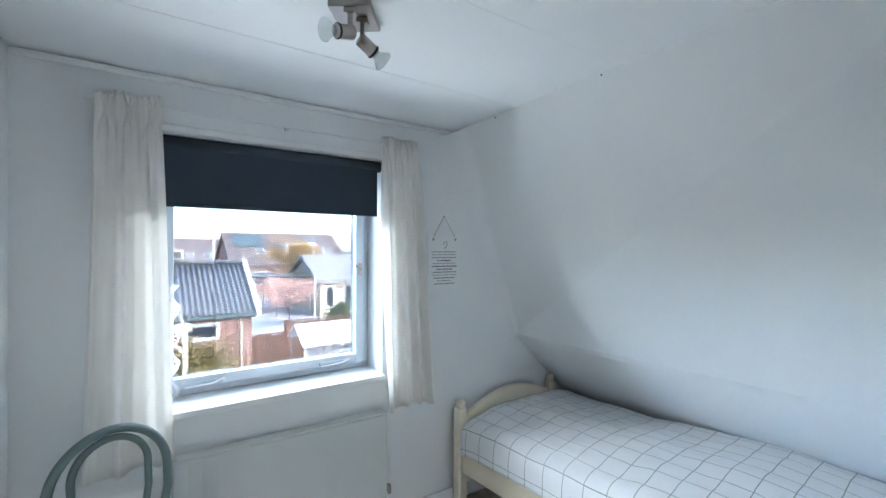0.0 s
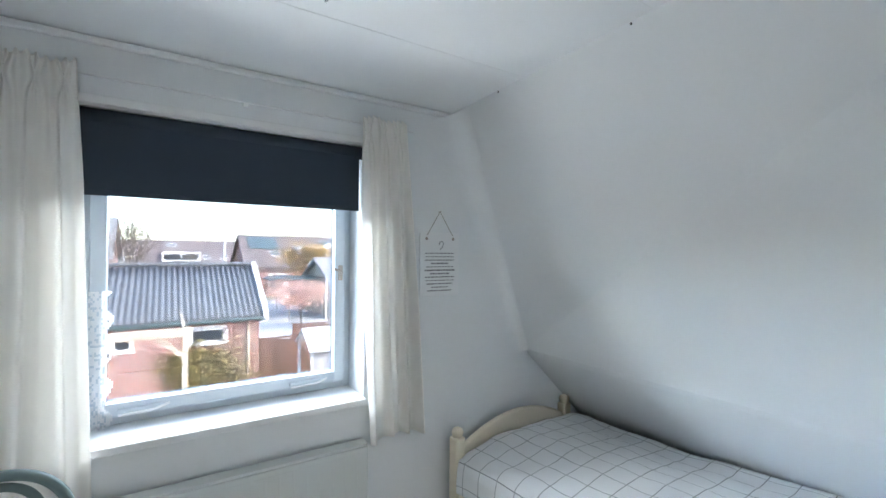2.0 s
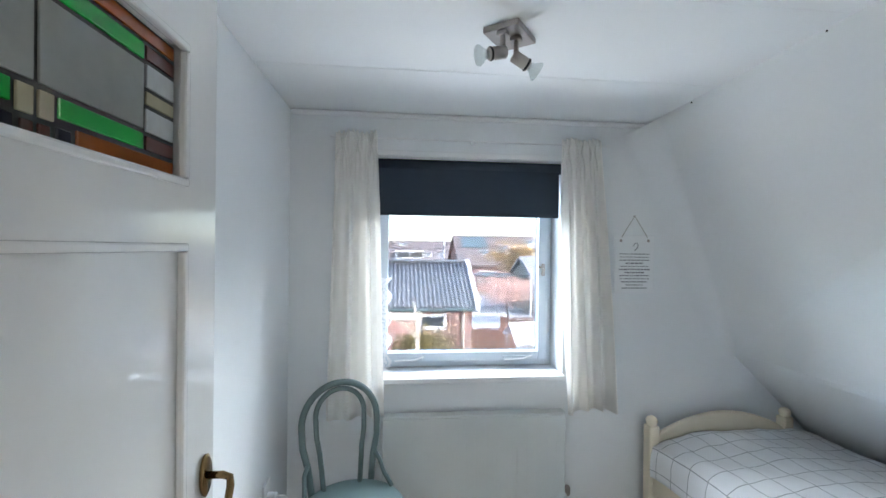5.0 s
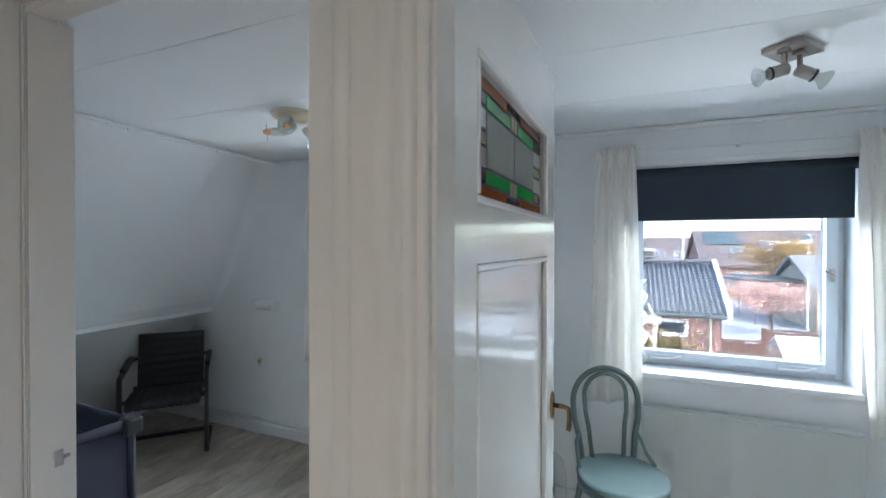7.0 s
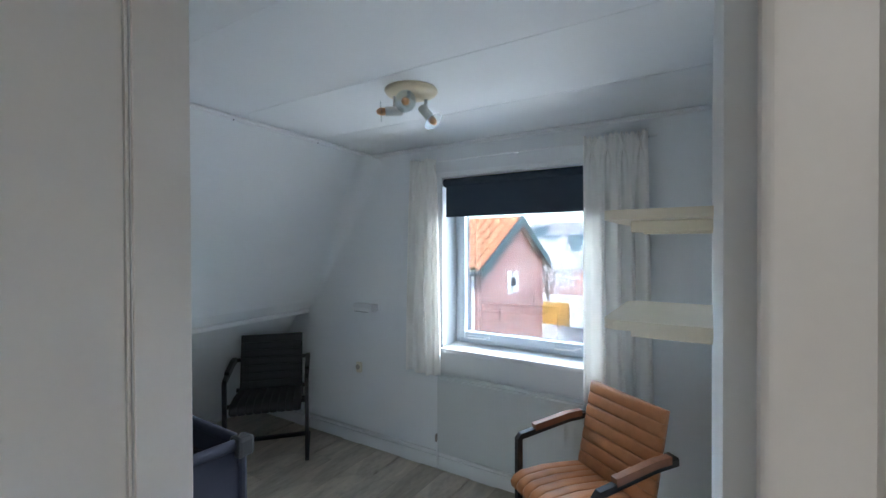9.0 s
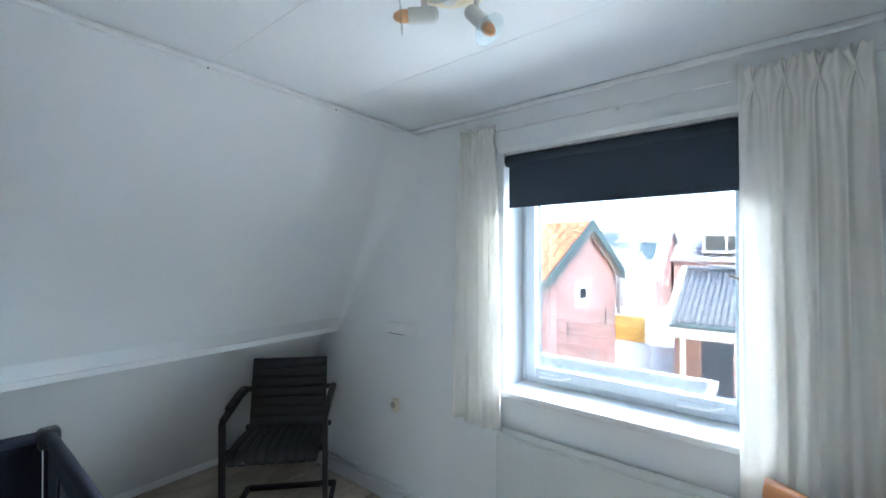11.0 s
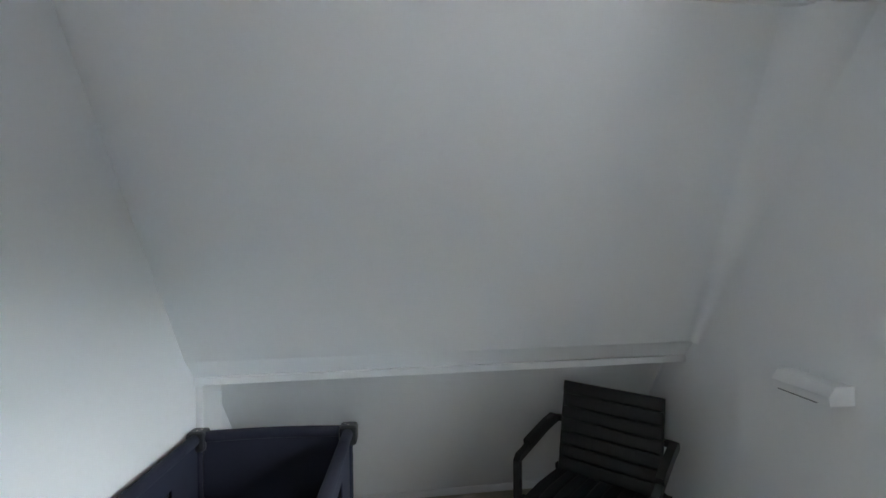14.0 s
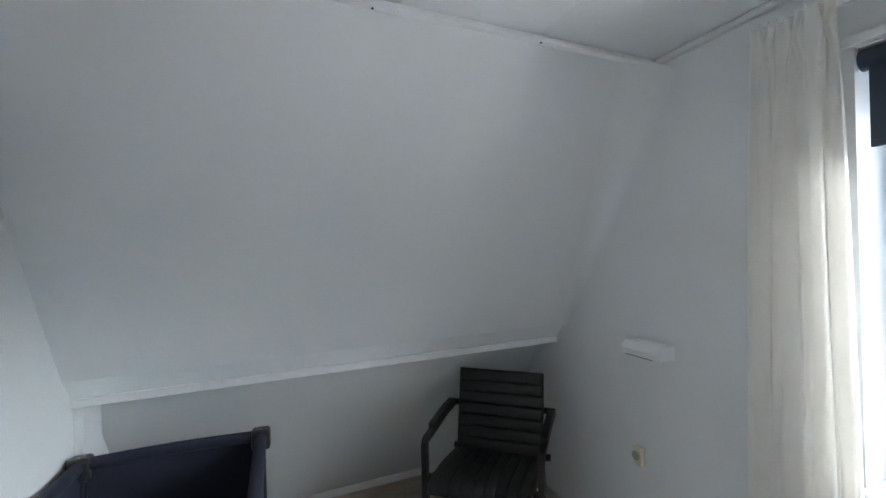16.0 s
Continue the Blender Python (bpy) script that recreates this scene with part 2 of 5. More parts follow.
def lathe(bm, prof, n=24, m=None):
    """Turns a profile of (radius, height) round z."""
    rings = []
    for r, z in prof:
        rings.append([bm.verts.new((r * math.cos(2 * math.pi * k / n), r * math.sin(2 * math.pi * k / n), z)) for k in range(n)])
    for q, s in zip(rings, rings[1:]):
        for k in range(n):
            bm.faces.new((q[k], q[(k + 1) % n], s[(k + 1) % n], s[k]))
    bm.faces.new(rings[0])
    bm.faces.new(rings[-1])
    if m is not None:
        bmesh.ops.transform(bm, matrix=m, verts=[v for q in rings for v in q])
    return bm


def L(*a, **k):
    return lathe(bmesh.new(), *a, **k)


def holed(x0, x1, z0, z1, holes, y0, y1):
    """An upright slab along x with rectangular openings (hx0, hx1, hz0, hz1)."""
    bm = bmesh.new()
    xs = sorted({x0, x1, *[h[0] for h in holes], *[h[1] for h in holes]})
    zs = sorted({z0, z1, *[h[2] for h in holes], *[h[3] for h in holes]})
    solid = lambda x, z: x0 < x < x1 and z0 < z < z1 and not any(h[0] < x < h[1] and h[2] < z < h[3] for h in holes)
    v = {}

    def vert(x, y, z):
        k = (round(x, 5), round(y, 5), round(z, 5))
        if k not in v:
            v[k] = bm.verts.new(k)
        return v[k]
    for a, b in zip(xs, xs[1:]):
        for c, d in zip(zs, zs[1:]):
            if not solid((a + b) / 2, (c + d) / 2):
                continue
            for y in (y0, y1):
                bm.faces.new((vert(a, y, c), vert(b, y, c), vert(b, y, d), vert(a, y, d)))
            e = 1e-4
            if not solid(a - e, (c + d) / 2):
                bm.faces.new((vert(a, y0, c), vert(a, y1, c), vert(a, y1, d), vert(a, y0, d)))
            if not solid(b + e, (c + d) / 2):
                bm.faces.new((vert(b, y0, c), vert(b, y1, c), vert(b, y1, d), vert(b, y0, d)))
            if not solid((a + b) / 2, c - e):
                bm.faces.new((vert(a, y0, c), vert(b, y0, c), vert(b, y1, c), vert(a, y1, c)))
            if not solid((a + b) / 2, d + e):
                bm.faces.new((vert(a, y0, d), vert(b, y0, d), vert(b, y1, d), vert(a, y1, d)))
    return bm


def prism(poly_a, poly_b):
    """A solid between two outlines with the same number of corners."""
    bm = bmesh.new()
    a = [bm.verts.new(p) for p in poly_a]
    b = [bm.verts.new(p) for p in poly_b]
    bm.faces.new(a)
    bm.faces.new(b)
    for i in range(len(a)):
        j = (i + 1) % len(a)
        bm.faces.new((a[i], a[j], b[j], b[i]))
    return bm


def structure(name, bm, material, label, category, smooth=False):
    return tagged(mesh_ob(name, bm, material, None, "", smooth), label, category, kind="structure")


# ---- the shell ----
WALL_N, WALL_OUT, WALL_S0, WALL_S1, CEILING = 2.665, 2.93, 0.518, 0.582, 2.185
W1 = (0.262, 1.282)
W2 = (-1.72, -0.72)
SILL, HEAD = 0.83, 1.965
structure("wall_north", holed(-4.3, 3.6, -2.7, 2.5, [(*W2, SILL, HEAD), (*W1, SILL, HEAD)], WALL_N, WALL_OUT), PLASTER,
          "white plastered outer wall with two window openings", "wall")
structure("wall_south", holed(-4.3, 3.6, 0.0, 2.5, [(-0.93, -0.155, -0.1, 2.03), (0.01, 0.80, -0.1, 2.03)], WALL_S0, WALL_S1), PLASTER,
          "white plastered wall with two doorways to the landing", "wall")
structure("partition_wall", B(-0.185, -0.145, WALL_S1, WALL_N, 0, CEILING + 0.1), PLASTER, "white plastered partition between the bedrooms", "wall")
structure("ceiling", B(-4.3, 3.6, -1.6, WALL_N, CEILING, CEILING + 0.12), CEIL, "white painted board ceiling with thin joints", "ceiling")


def slope(name, pts0, pts1, y0, y1, thick, label):
    """A roof slope whose inner line runs through pts0 at y0 and pts1 at y1."""
    out = [(x + thick, z) for x, z in reversed(pts0)]
    out1 = [(x + thick, z) for x, z in reversed(pts1)]
    pa = [(x, y0, z) for x, z in pts0] + [(x, y0, z) for x, z in out]
    pb = [(x, y1, z) for x, z in pts1] + [(x, y1, z) for x, z in out1]
    return structure(name, prism(pa, pb), PLASTER, label, "wall")


slope("roof_slope_east", [(1.63, 2.25), (1.655, 2.19), (2.35, 0.93), (2.375, 0.9), (3.32, -0.02)],
      [(1.715, 2.25), (1.742, 2.19), (2.268, 0.93), (2.295, 0.9), (3.24, -0.02)], WALL_S1, WALL_N, 0.25, "white plastered sloping roof side with a kink above the bed")
slope("roof_slope_west", [(-2.18, 2.25), (-2.215, 2.19), (-2.86, 1.06), (-2.925, 0.985), (-3.06, 0.955), (-3.72, -0.02)],
      [(-2.30, 2.25), (-2.335, 2.19), (-2.97, 1.06), (-3.035, 0.985), (-3.17, 0.955), (-3.84, -0.02)], WALL_S1, WALL_N, -0.25, "white plastered sloping roof side above a ledge")


def cove(name, a, b, wall_dir, va, vb, ra, rb):
    """A rounded plaster corner along the line a-b, where a roof slope meets the end wall."""
    bm = bmesh.new()
    arcs, backs = [], []
    for c, v, r in ((a, va, ra), (b, vb, rb)):
        c, v, w = Vector(c), Vector(v).normalized(), Vector(wall_dir).normalized()
        k = c + (w + v) * (r + 0.0004)
        pts = [k - (v * math.sin(t) + w * math.cos(t)) * r for t in [math.pi / 2 * i / 12 for i in range(13)]]
        arcs.append([bm.verts.new(p) for p in pts])
        backs.append([bm.verts.new(p) for p in (pts[0], pts[-1], c)])
    for i in range(12):
        bm.faces.new((arcs[0][i], arcs[0][i + 1], arcs[1][i + 1], arcs[1][i]))
    for i in (1, 2):
        bm.faces.new((backs[0][i], backs[0][(i + 1) % 3], backs[1][(i + 1) % 3], backs[1][i]))
    return structure(name, bm, PLASTER, "rounded white plaster corner beside the sloping side", "wall", smooth=True)


cove("plaster_cove_east", (1.746, WALL_N, 2.18), (2.268, WALL_N, 0.93), (-1.26, 0, -0.522), (-0.042, -1, 0), (0.04, -1, 0), 0.15, 0.05)
cove("plaster_cove_west", (-2.340, WALL_N, 2.18), (-2.97, WALL_N, 1.06), (1.13, 0, -0.635), (0.058, -1, 0), (0.053, -1, 0), 0.15, 0.03)
# fixture invented to go with the added landing lamp, never in view
lf = thing("added_landing_lamp", "added round white ceiling lamp on the landing, unseen", "ceiling light", pose(0.3, -1.0, CEILING))
part("shade_ring", L([(0.14, -0.0005), (0.16, -0.01), (0.16, -0.05), (0.14, -0.06), (0.14, -0.03)], n=30), WHITE, lf, smooth=True)
# landing, closed behind the walker
structure("landing_wall_west", B(-1.06, -0.936, -1.5, WALL_S0 - 0.007, 0, CEILING), LANDING, "warm white landing wall", "wall")
structure("landing_wall_east", B(1.0, 1.1, -1.5, WALL_S0, 0, CEILING), LANDING, "warm white landing wall", "wall")
structure("landing_wall_south", B(-1.06, 1.1, -1.6, -1.5, 0, CEILING), LANDING, "warm white landing wall", "wall")
bm = holed(-0.9359, 1.0, 0.0, CEILING, [(-0.93, -0.155, -0.1, 2.03), (0.01, 0.80, -0.1, 2.03)], WALL_S0 - 0.006, WALL_S0 - 0.002)
structure("landing_wall_north", bm, LANDING, "warm white landing wall around the doorways", "wall")
structure("ground_storey", B(-4.3, 3.6, -1.6, WALL_N, -2.7, -0.24), BRICK, "brick ground storey under the bedrooms", "wall")
floor = structure("floor", B(-4.3, 3.6, -1.6, WALL_N, -0.22, -0.012), PLANK, "light oak laminate floor", "floor")

# ceiling joints as raised seams, kept in one mesh
bm = bmesh.new()
for y in (0.99, 1.55, 2.11):
    for a, b in ((-2.30, -0.185), (-0.145, 1.70)):
        box(bm, a, b, y - 0.002, y + 0.002, CEILING - 0.0014, CEILING - 0.0004)
structure("ceiling_joint", bm, CEIL, "thin joint strips between ceiling boards", "ceiling")


def strip(name, p, q, w, h, material, label, category="trim"):
    """A moulding from p to q, its section w wide and h high with a rounded edge."""
    p, q = Vector(p), Vector(q)
    d = q - p
    m = Matrix.Translation(p) @ d.to_track_quat("X", "Z").to_matrix().to_4x4()
    bm = B(0, d.length, -w / 2, w / 2, -h / 2, h / 2, bev=min(w, h) * 0.3)
    bmesh.ops.transform(bm, matrix=m, verts=bm.verts[:])
    return structure(name, bm, material, label, category)


strip("cornice_trim", (-2.32, WALL_N - 0.014, CEILING - 0.014), (-0.19, WALL_N - 0.014, CEILING - 0.014), 0.024, 0.024, WHITE, "white quarter-round trim under the ceiling")
strip("cornice_trim", (-0.14, WALL_N - 0.014, CEILING - 0.014), (1.72, WALL_N - 0.014, CEILING - 0.014), 0.024, 0.024, WHITE, "white quarter-round trim under the ceiling")
strip("cornice_trim", (-2.225, WALL_S1, CEILING - 0.012), (-2.335, WALL_N - 0.03, CEILING - 0.012), 0.035, 0.02, WHITE, "white trim between ceiling and sloping side")
bm = prism([(-2.915, WALL_S1, 0.955), (-3.07, WALL_S1, 0.955), (-3.07, WALL_S1, 0.983), (-2.915, WALL_S1, 0.983)],
           [(-3.03, WALL_N, 0.955), (-3.18, WALL_N, 0.955), (-3.18, WALL_N, 0.983), (-3.03, WALL_N, 0.983)])
structure("ledge_board", bm, WHITE, "white painted ledge board along the sloping side", "trim")
structure("ledge_end_post", B(-3.1, -2.93, WALL_S1 + 0.001, WALL_S1 + 0.03, 0, 0.953, bev=0.004), WHITE, "white boxed upright under the ledge end", "trim")
structure("baseboard", B(-3.8, -0.19, WALL_N - 0.016, WALL_N - 0.001, 0, 0.085, bev=0.005), WHITE, "white painted baseboard", "baseboard")
structure("baseboard", B(-0.14, 2.95, WALL_N - 0.016, WALL_N - 0.001, 0, 0.085, bev=0.005), WHITE, "white painted baseboard", "baseboard")
structure("baseboard", B(-0.144, -0.13, WALL_S1 + 0.01, WALL_N - 0.02, 0, 0.085, bev=0.005), WHITE, "white painted baseboard", "baseboard")
structure("baseboard", B(-0.199, -0.1855, WALL_S1 + 0.01, WALL_N - 0.02, 0, 0.085, bev=0.005), WHITE, "white painted baseboard", "baseboard")
strip("baseboard", (-3.69, WALL_S1 + 0.02, 0.025), (-3.80, WALL_N - 0.03, 0.025), 0.03, 0.05, WHITE, "low white baseboard under the sloping side", "baseboard")


# ---- doorways and the glazed door ----
def casing(name, x0, x1, beads, z1):
    """A moulded upright on the landing side, one swept section with rounded beads (centre, half width, depth)."""
    c = thing(name, "off-white painted door casing with a moulded edge", "door casing", kind="structure")
    y0 = WALL_S0 - 0.007

    def depth(x):
        d = 0.016
        for cx, hw, dd in beads:
            u = abs(x - cx) / hw
            if u < 1:
                d = max(d, 0.016 + dd * math.sqrt(1 - u * u)) if dd > 0 else min(d, 0.016 + dd * (1 - u * u))
        e = min(x - x0, x1 - x)
        return d - 0.004 * max(0, 1 - e / 0.006) ** 2
    n = int((x1 - x0) / 0.0016)
    line = [(x0 + (x1 - x0) * i / n, y0 - depth(x0 + (x1 - x0) * i / n)) for i in range(n + 1)]
    out = [(x0, y0)] + line + [(x1, y0)]
    part("moulding", prism([(x, y, 0) for x, y in out], [(x, y, z1) for x, y in out]), CASING, c)
    return c


casing("door_casing_middle", -0.17, 0.012, [(-0.112, 0.014, 0.010), (-0.047, 0.014, -0.005), (-0.012, 0.010, 0.010)], 2.10)
casing("door_casing_east", 0.80, 0.88, [(0.813, 0.009, 0.012), (0.86, 0.014, 0.016)], 2.10)
c = thing("door_casing_top", "off-white painted casing above the doorways", "door casing", kind="structure")
part("board", B(-0.935, -0.172, WALL_S0 - 0.024, WALL_S0 - 0.007, 2.031, 2.1, bev=0.003), CASING, c)
part("board", B(0.014, 0.80, WALL_S0 - 0.024, WALL_S0 - 0.007, 2.031, 2.1, bev=0.003), CASING, c)
# linings inside the openings
structure("door_lining_west", B(-0.9295, -0.922, WALL_S0, WALL_S1 + 0.02, 0, 2.018, bev=0.002), CASING, "off-white painted door lining", "door frame")
structure("door_lining_post", B(-0.1665, -0.1555, WALL_S0, WALL_S1 - 0.01, 0, 2.018, bev=0.002), CASING, "off-white painted door lining", "door frame")
structure("door_lining_top", B(-0.9295, -0.1555, WALL_S0, WALL_S1 - 0.01, 2.0185, 2.0295, bev=0.002), CASING, "off-white painted door lining", "door frame")
structure("door_lining_hinge", B(0.0105, 0.018, WALL_S0 - 0.0065, WALL_S1, 0, 2.02, bev=0.002), CASING, "cream painted hinge jamb", "door frame")
structure("door_lining_latch", B(0.79, 0.799, WALL_S0, WALL_S1, 0, 2.02, bev=0.002), CASING, "off-white painted door lining", "door frame")
sp = thing("strike_plate", "small steel strike plate screwed to the doorway lining", "strike plate", pose(-0.9218, 0.568, 1.055))
part("plate", B(0, 0.002, -0.008, 0.008, -0.018, 0.018, bev=0.0008), CHROME, sp)
part("lip", B(0.0005, 0.004, 0.0085, 0.02, -0.004, 0.004, bev=0.001), CHROME, sp)

door = thing("glazed_door", "open white gloss panelled door with a stained glass light", "door", pose(0.017, 0.545, 0, 0, 0, -2.0), kind="")
DW, G0, G1, GZ0, GZ1 = 0.775, 0.118, 0.675, 1.596, 1.84


def leaf_frame():
    bm = holed(0.0, DW, 0.012, 2.022, [(G0, G1, GZ0, GZ1), (G0, G1, 0.28, 1.50)], 0.0, 0.038)
    bmesh.ops.transform(bm, matrix=Matrix(((0, -1, 0, 0), (1, 0, 0, 0), (0, 0, 1, 0), (0, 0, 0, 1))), verts=bm.verts[:])
    return bm


leaf = part("leaf", leaf_frame(), DOORWHITE, door)
part("panel", B(-0.026, -0.012, G0 - 0.001, G1 + 0.001, 0.279, 1.501), DOORWHITE, door)
for z0, z1, n in ((0.28, 1.50, "panel_moulding"), (GZ0, GZ1, "glazing_bead")):
    for y0, y1, a, b in ((G0, G1, z0, z0 + 0.014), (G0, G1, z1 - 0.014, z1), (G0, G0 + 0.014, z0 + 0.0145, z1 - 0.0145), (G1 - 0.014, G1, z0 + 0.0145, z1 - 0.0145)):
        part(n, B(-0.0115, 0.003, y0, y1, a, b, bev=0.004), DOORWHITE, door)
GLASSES = {}
for n, c, tr in (("clear", (0.42, 0.44, 0.41), 0.35), ("green", (0.02, 0.42, 0.06), 0.25), ("orange", (0.36, 0.10, 0.015), 0.25), ("brown", (0.10, 0.035, 0.025), 0.2), ("cream", (0.55, 0.5, 0.34), 0.3), ("dark", (0.02, 0.02, 0.03), 0.1), ("white", (0.66, 0.68, 0.68), 0.3)):
    g = mat("stained_" + n, c, 0.12, var=0.12, scale=25, bump=0.25, fine=60)
    nt = g.node_tree
    tl = nt.nodes.new("ShaderNodeBsdfTranslucent")
    tl.inputs[0].default_value = (*c, 1)
    mx = nt.nodes.new("ShaderNodeMixShader")
    mx.inputs[0].default_value = tr
    nt.links.new(nt.nodes["Principled BSDF"].outputs[0], mx.inputs[1])
    nt.links.new(tl.outputs[0], mx.inputs[2])
    nt.links.new(mx.outputs[0], nt.nodes["Material Output"].inputs[0])
    GLASSES[n] = g
stained = part("stained_glass", B(-0.0225, -0.0195, G0 + 0.013, G1 - 0.013, GZ0 + 0.013, GZ1 - 0.013), LEAD, door, "leaded panel of coloured glass pieces")
half = [(0.0, 0.44, 0.0, 0.12, "orange"), (0.0, 0.15, 0.12, 0.25, "brown"), (0.15, 0.45, 0.12, 0.26, "green"), (0.45, 0.5, 0.09, 0.26, "cream"),
        (0.405, 0.455, 0.0, 0.10, "dark"), (0.46, 0.5, 0.0, 0.09, "brown"), (0.0, 0.15, 0.25, 0.44, "white"), (0.0, 0.15, 0.44, 0.56, "cream"),
        (0.0, 0.15, 0.56, 0.75, "white"), (0.15, 0.5, 0.26, 0.74, "clear"), (0.15, 0.45, 0.74, 0.88, "green"), (0.45, 0.5, 0.74, 0.91, "cream"),
        (0.0, 0.15, 0.75, 0.88, "brown"), (0.0, 0.40, 0.88, 1.0, "orange"), (0.405, 0.455, 0.90, 1.0, "dark"), (0.46, 0.5, 0.91, 1.0, "brown")]
gw, gh = G1 - G0 - 0.028, GZ1 - GZ0 - 0.028
for u0, u1, v0, v1, kind_ in half:
    if kind_ == "orange":
        u1 = 0.40
    for a, b in ((u0, u1), (1 - u1, 1 - u0)):
        part("glass_piece", B(-0.0255, -0.0165, G0 + 0.014 + a * gw + 0.0032, G0 + 0.014 + b * gw - 0.0032, GZ0 + 0.014 + v0 * gh + 0.0032, GZ0 + 0.014 + v1 * gh - 0.0032, bev=0.0015), GLASSES[kind_], stained)
hd = part("door_handle", L([(0.014, 0), (0.019, 0.002), (0.02, 0.007), (0.016, 0.01)], m=pose(0.0, 0.735, 1.07, 0, 90, 0) @ Matrix.Diagonal((2.0, 1, 1, 1))), BRASS, door, "aged brass lever handle", smooth=True)
part("lever", T([(0.008, 0.735, 1.07), (0.036, 0.735, 1.07), (0.05, 0.732, 1.067), (0.055, 0.723, 1.056), (0.056, 0.713, 1.042), (0.056, 0.702, 1.026), (0.055, 0.697, 1.02)], 0.007), BRASS, hd, smooth=True)
for z in (0.25, 1.05, 1.85):
    part("hinge", L([(0.007, 0), (0.007, 0.09)], n=12, m=pose(-0.008, -0.008, z)), BRASS, door)
sw = thing("light_switch", "ivory double rocker light switch on the landing wall", "light switch", pose(-0.9355, 0.20, 1.26))
part("plate", B(0, 0.01, -0.04, 0.04, -0.044, 0.044, bev=0.004), SOCKETMAT, sw)
for a, b in ((-0.033, -0.001), (0.001, 0.033)):
    part("rocker", B(0.0102, 0.014, a, b, -0.033, 0.033, bev=0.002), SOCKETMAT, sw)


# ---- windows, blinds, curtains, radiators ----
def window(name, x0, x1, label):
    w = thing(name, label, "window", kind="structure")
    z0, z1, y0, y1 = SILL, HEAD, 2.82, 2.895

    def ring(n, a, b, c, d, t, ya, yb):
        part(n, B(a, a + t, ya, yb, c, d, bev=0.004), PVC, w)
        part(n, B(b - t, b, ya, yb, c, d, bev=0.004), PVC, w)
        part(n, B(a + t + 0.0005, b - t - 0.0005, ya, yb, c, c + t, bev=0.004), PVC, w)
        part(n, B(a + t + 0.0005, b - t - 0.0005, ya, yb, d - t, d, bev=0.004), PVC, w)
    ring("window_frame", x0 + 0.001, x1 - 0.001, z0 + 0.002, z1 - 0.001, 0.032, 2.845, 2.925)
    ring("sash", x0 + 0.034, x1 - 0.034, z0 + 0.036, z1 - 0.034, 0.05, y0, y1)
    p = part("pane", B(x0 + 0.08, x1 - 0.08, 2.856, 2.862, z0 + 0.08, z1 - 0.08), DIMGLASS, w, "dark-tinted window glass that dims the view outside")
    # no shadow: daylight enters untinted while the view out stays dimmed
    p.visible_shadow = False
    for f in (0.2, 0.8):
        x = x0 + (x1 - x0) * f
        st = part("casement_stay", B(x - 0.085, x + 0.075, y0 - 0.012, y0 - 0.0005, z0 + 0.048, z0 + 0.066, bev=0.004), PVC, w)
        part("stay_arm", T([(x - 0.08, y0 - 0.02, z0 + 0.045), (x + 0.03, y0 - 0.022, z0 + 0.05), (x + 0.08, y0 - 0.016, z0 + 0.066)], 0.005), WHITE, st)
    h = part("window_handle", B(x1 - 0.07, x1 - 0.05, y0 - 0.012, y0 - 0.0005, 1.345, 1.415, bev=0.003), CHROME, w, "small metal casement fastener")
    part("handle_lever", T([(x1 - 0.06, y0 - 0.012, 1.38), (x1 - 0.06, y0 - 0.03, 1.38), (x1 - 0.075, y0 - 0.034, 1.392), (x1 - 0.10, y0 - 0.03, 1.40)], 0.006), CHROME, h)
    part("window_sill", B(x0 + 0.002, x1 + 0.0, 2.62, 2.8445, z0 - 0.028, z0 + 0.0015, bev=0.006), WHITE, w, "white painted inner sill")
    part("head_casing", B(x0 - 0.03, x1 + 0.03, WALL_N - 0.012, WALL_N - 0.001, z1 + 0.001, z1 + 0.03, bev=0.003), WHITE, w)
    return w


window("window_1", *W1, "white framed casement window over a deep sill")
window("window_2", *W2, "white framed casement window over a deep sill")


def blind(x0, x1, xf0, xf1, zb):
    b = thing("roller_blind", "dark navy roller blind pulled partly down", "blind")
    part("roll", T([(x0 + 0.004, 2.694, 1.93), (x1 - 0.004, 2.694, 1.93)], 0.028, n=18), BLIND, b, smooth=True)
    part("fabric", B(xf0, xf1, 2.6765, 2.679, zb, 1.93), BLIND, b)
    part("bottom_bar", B(xf0, xf1, 2.673, 2.682, zb - 0.004, zb + 0.014, bev=0.003), BLIND, b)
    for x in (x0 + 0.0025, x1 - 0.0025):
        part("bracket", B(x - 0.0015, x + 0.0015, 2.675, 2.72, 1.90, 1.9625), WHITE, b)
    part("headrail", B(x0 + 0.006, x1 - 0.006, 2.672, 2.71, 1.9595, 1.9645, bev=0.001), WHITE, b)


blind(W1[0], W1[1], W1[0] + 0.014, W1[1] - 0.026, 1.668)
blind(W2[0], W2[1], W2[0] + 0.024, W2[1] - 0.014, 1.704)


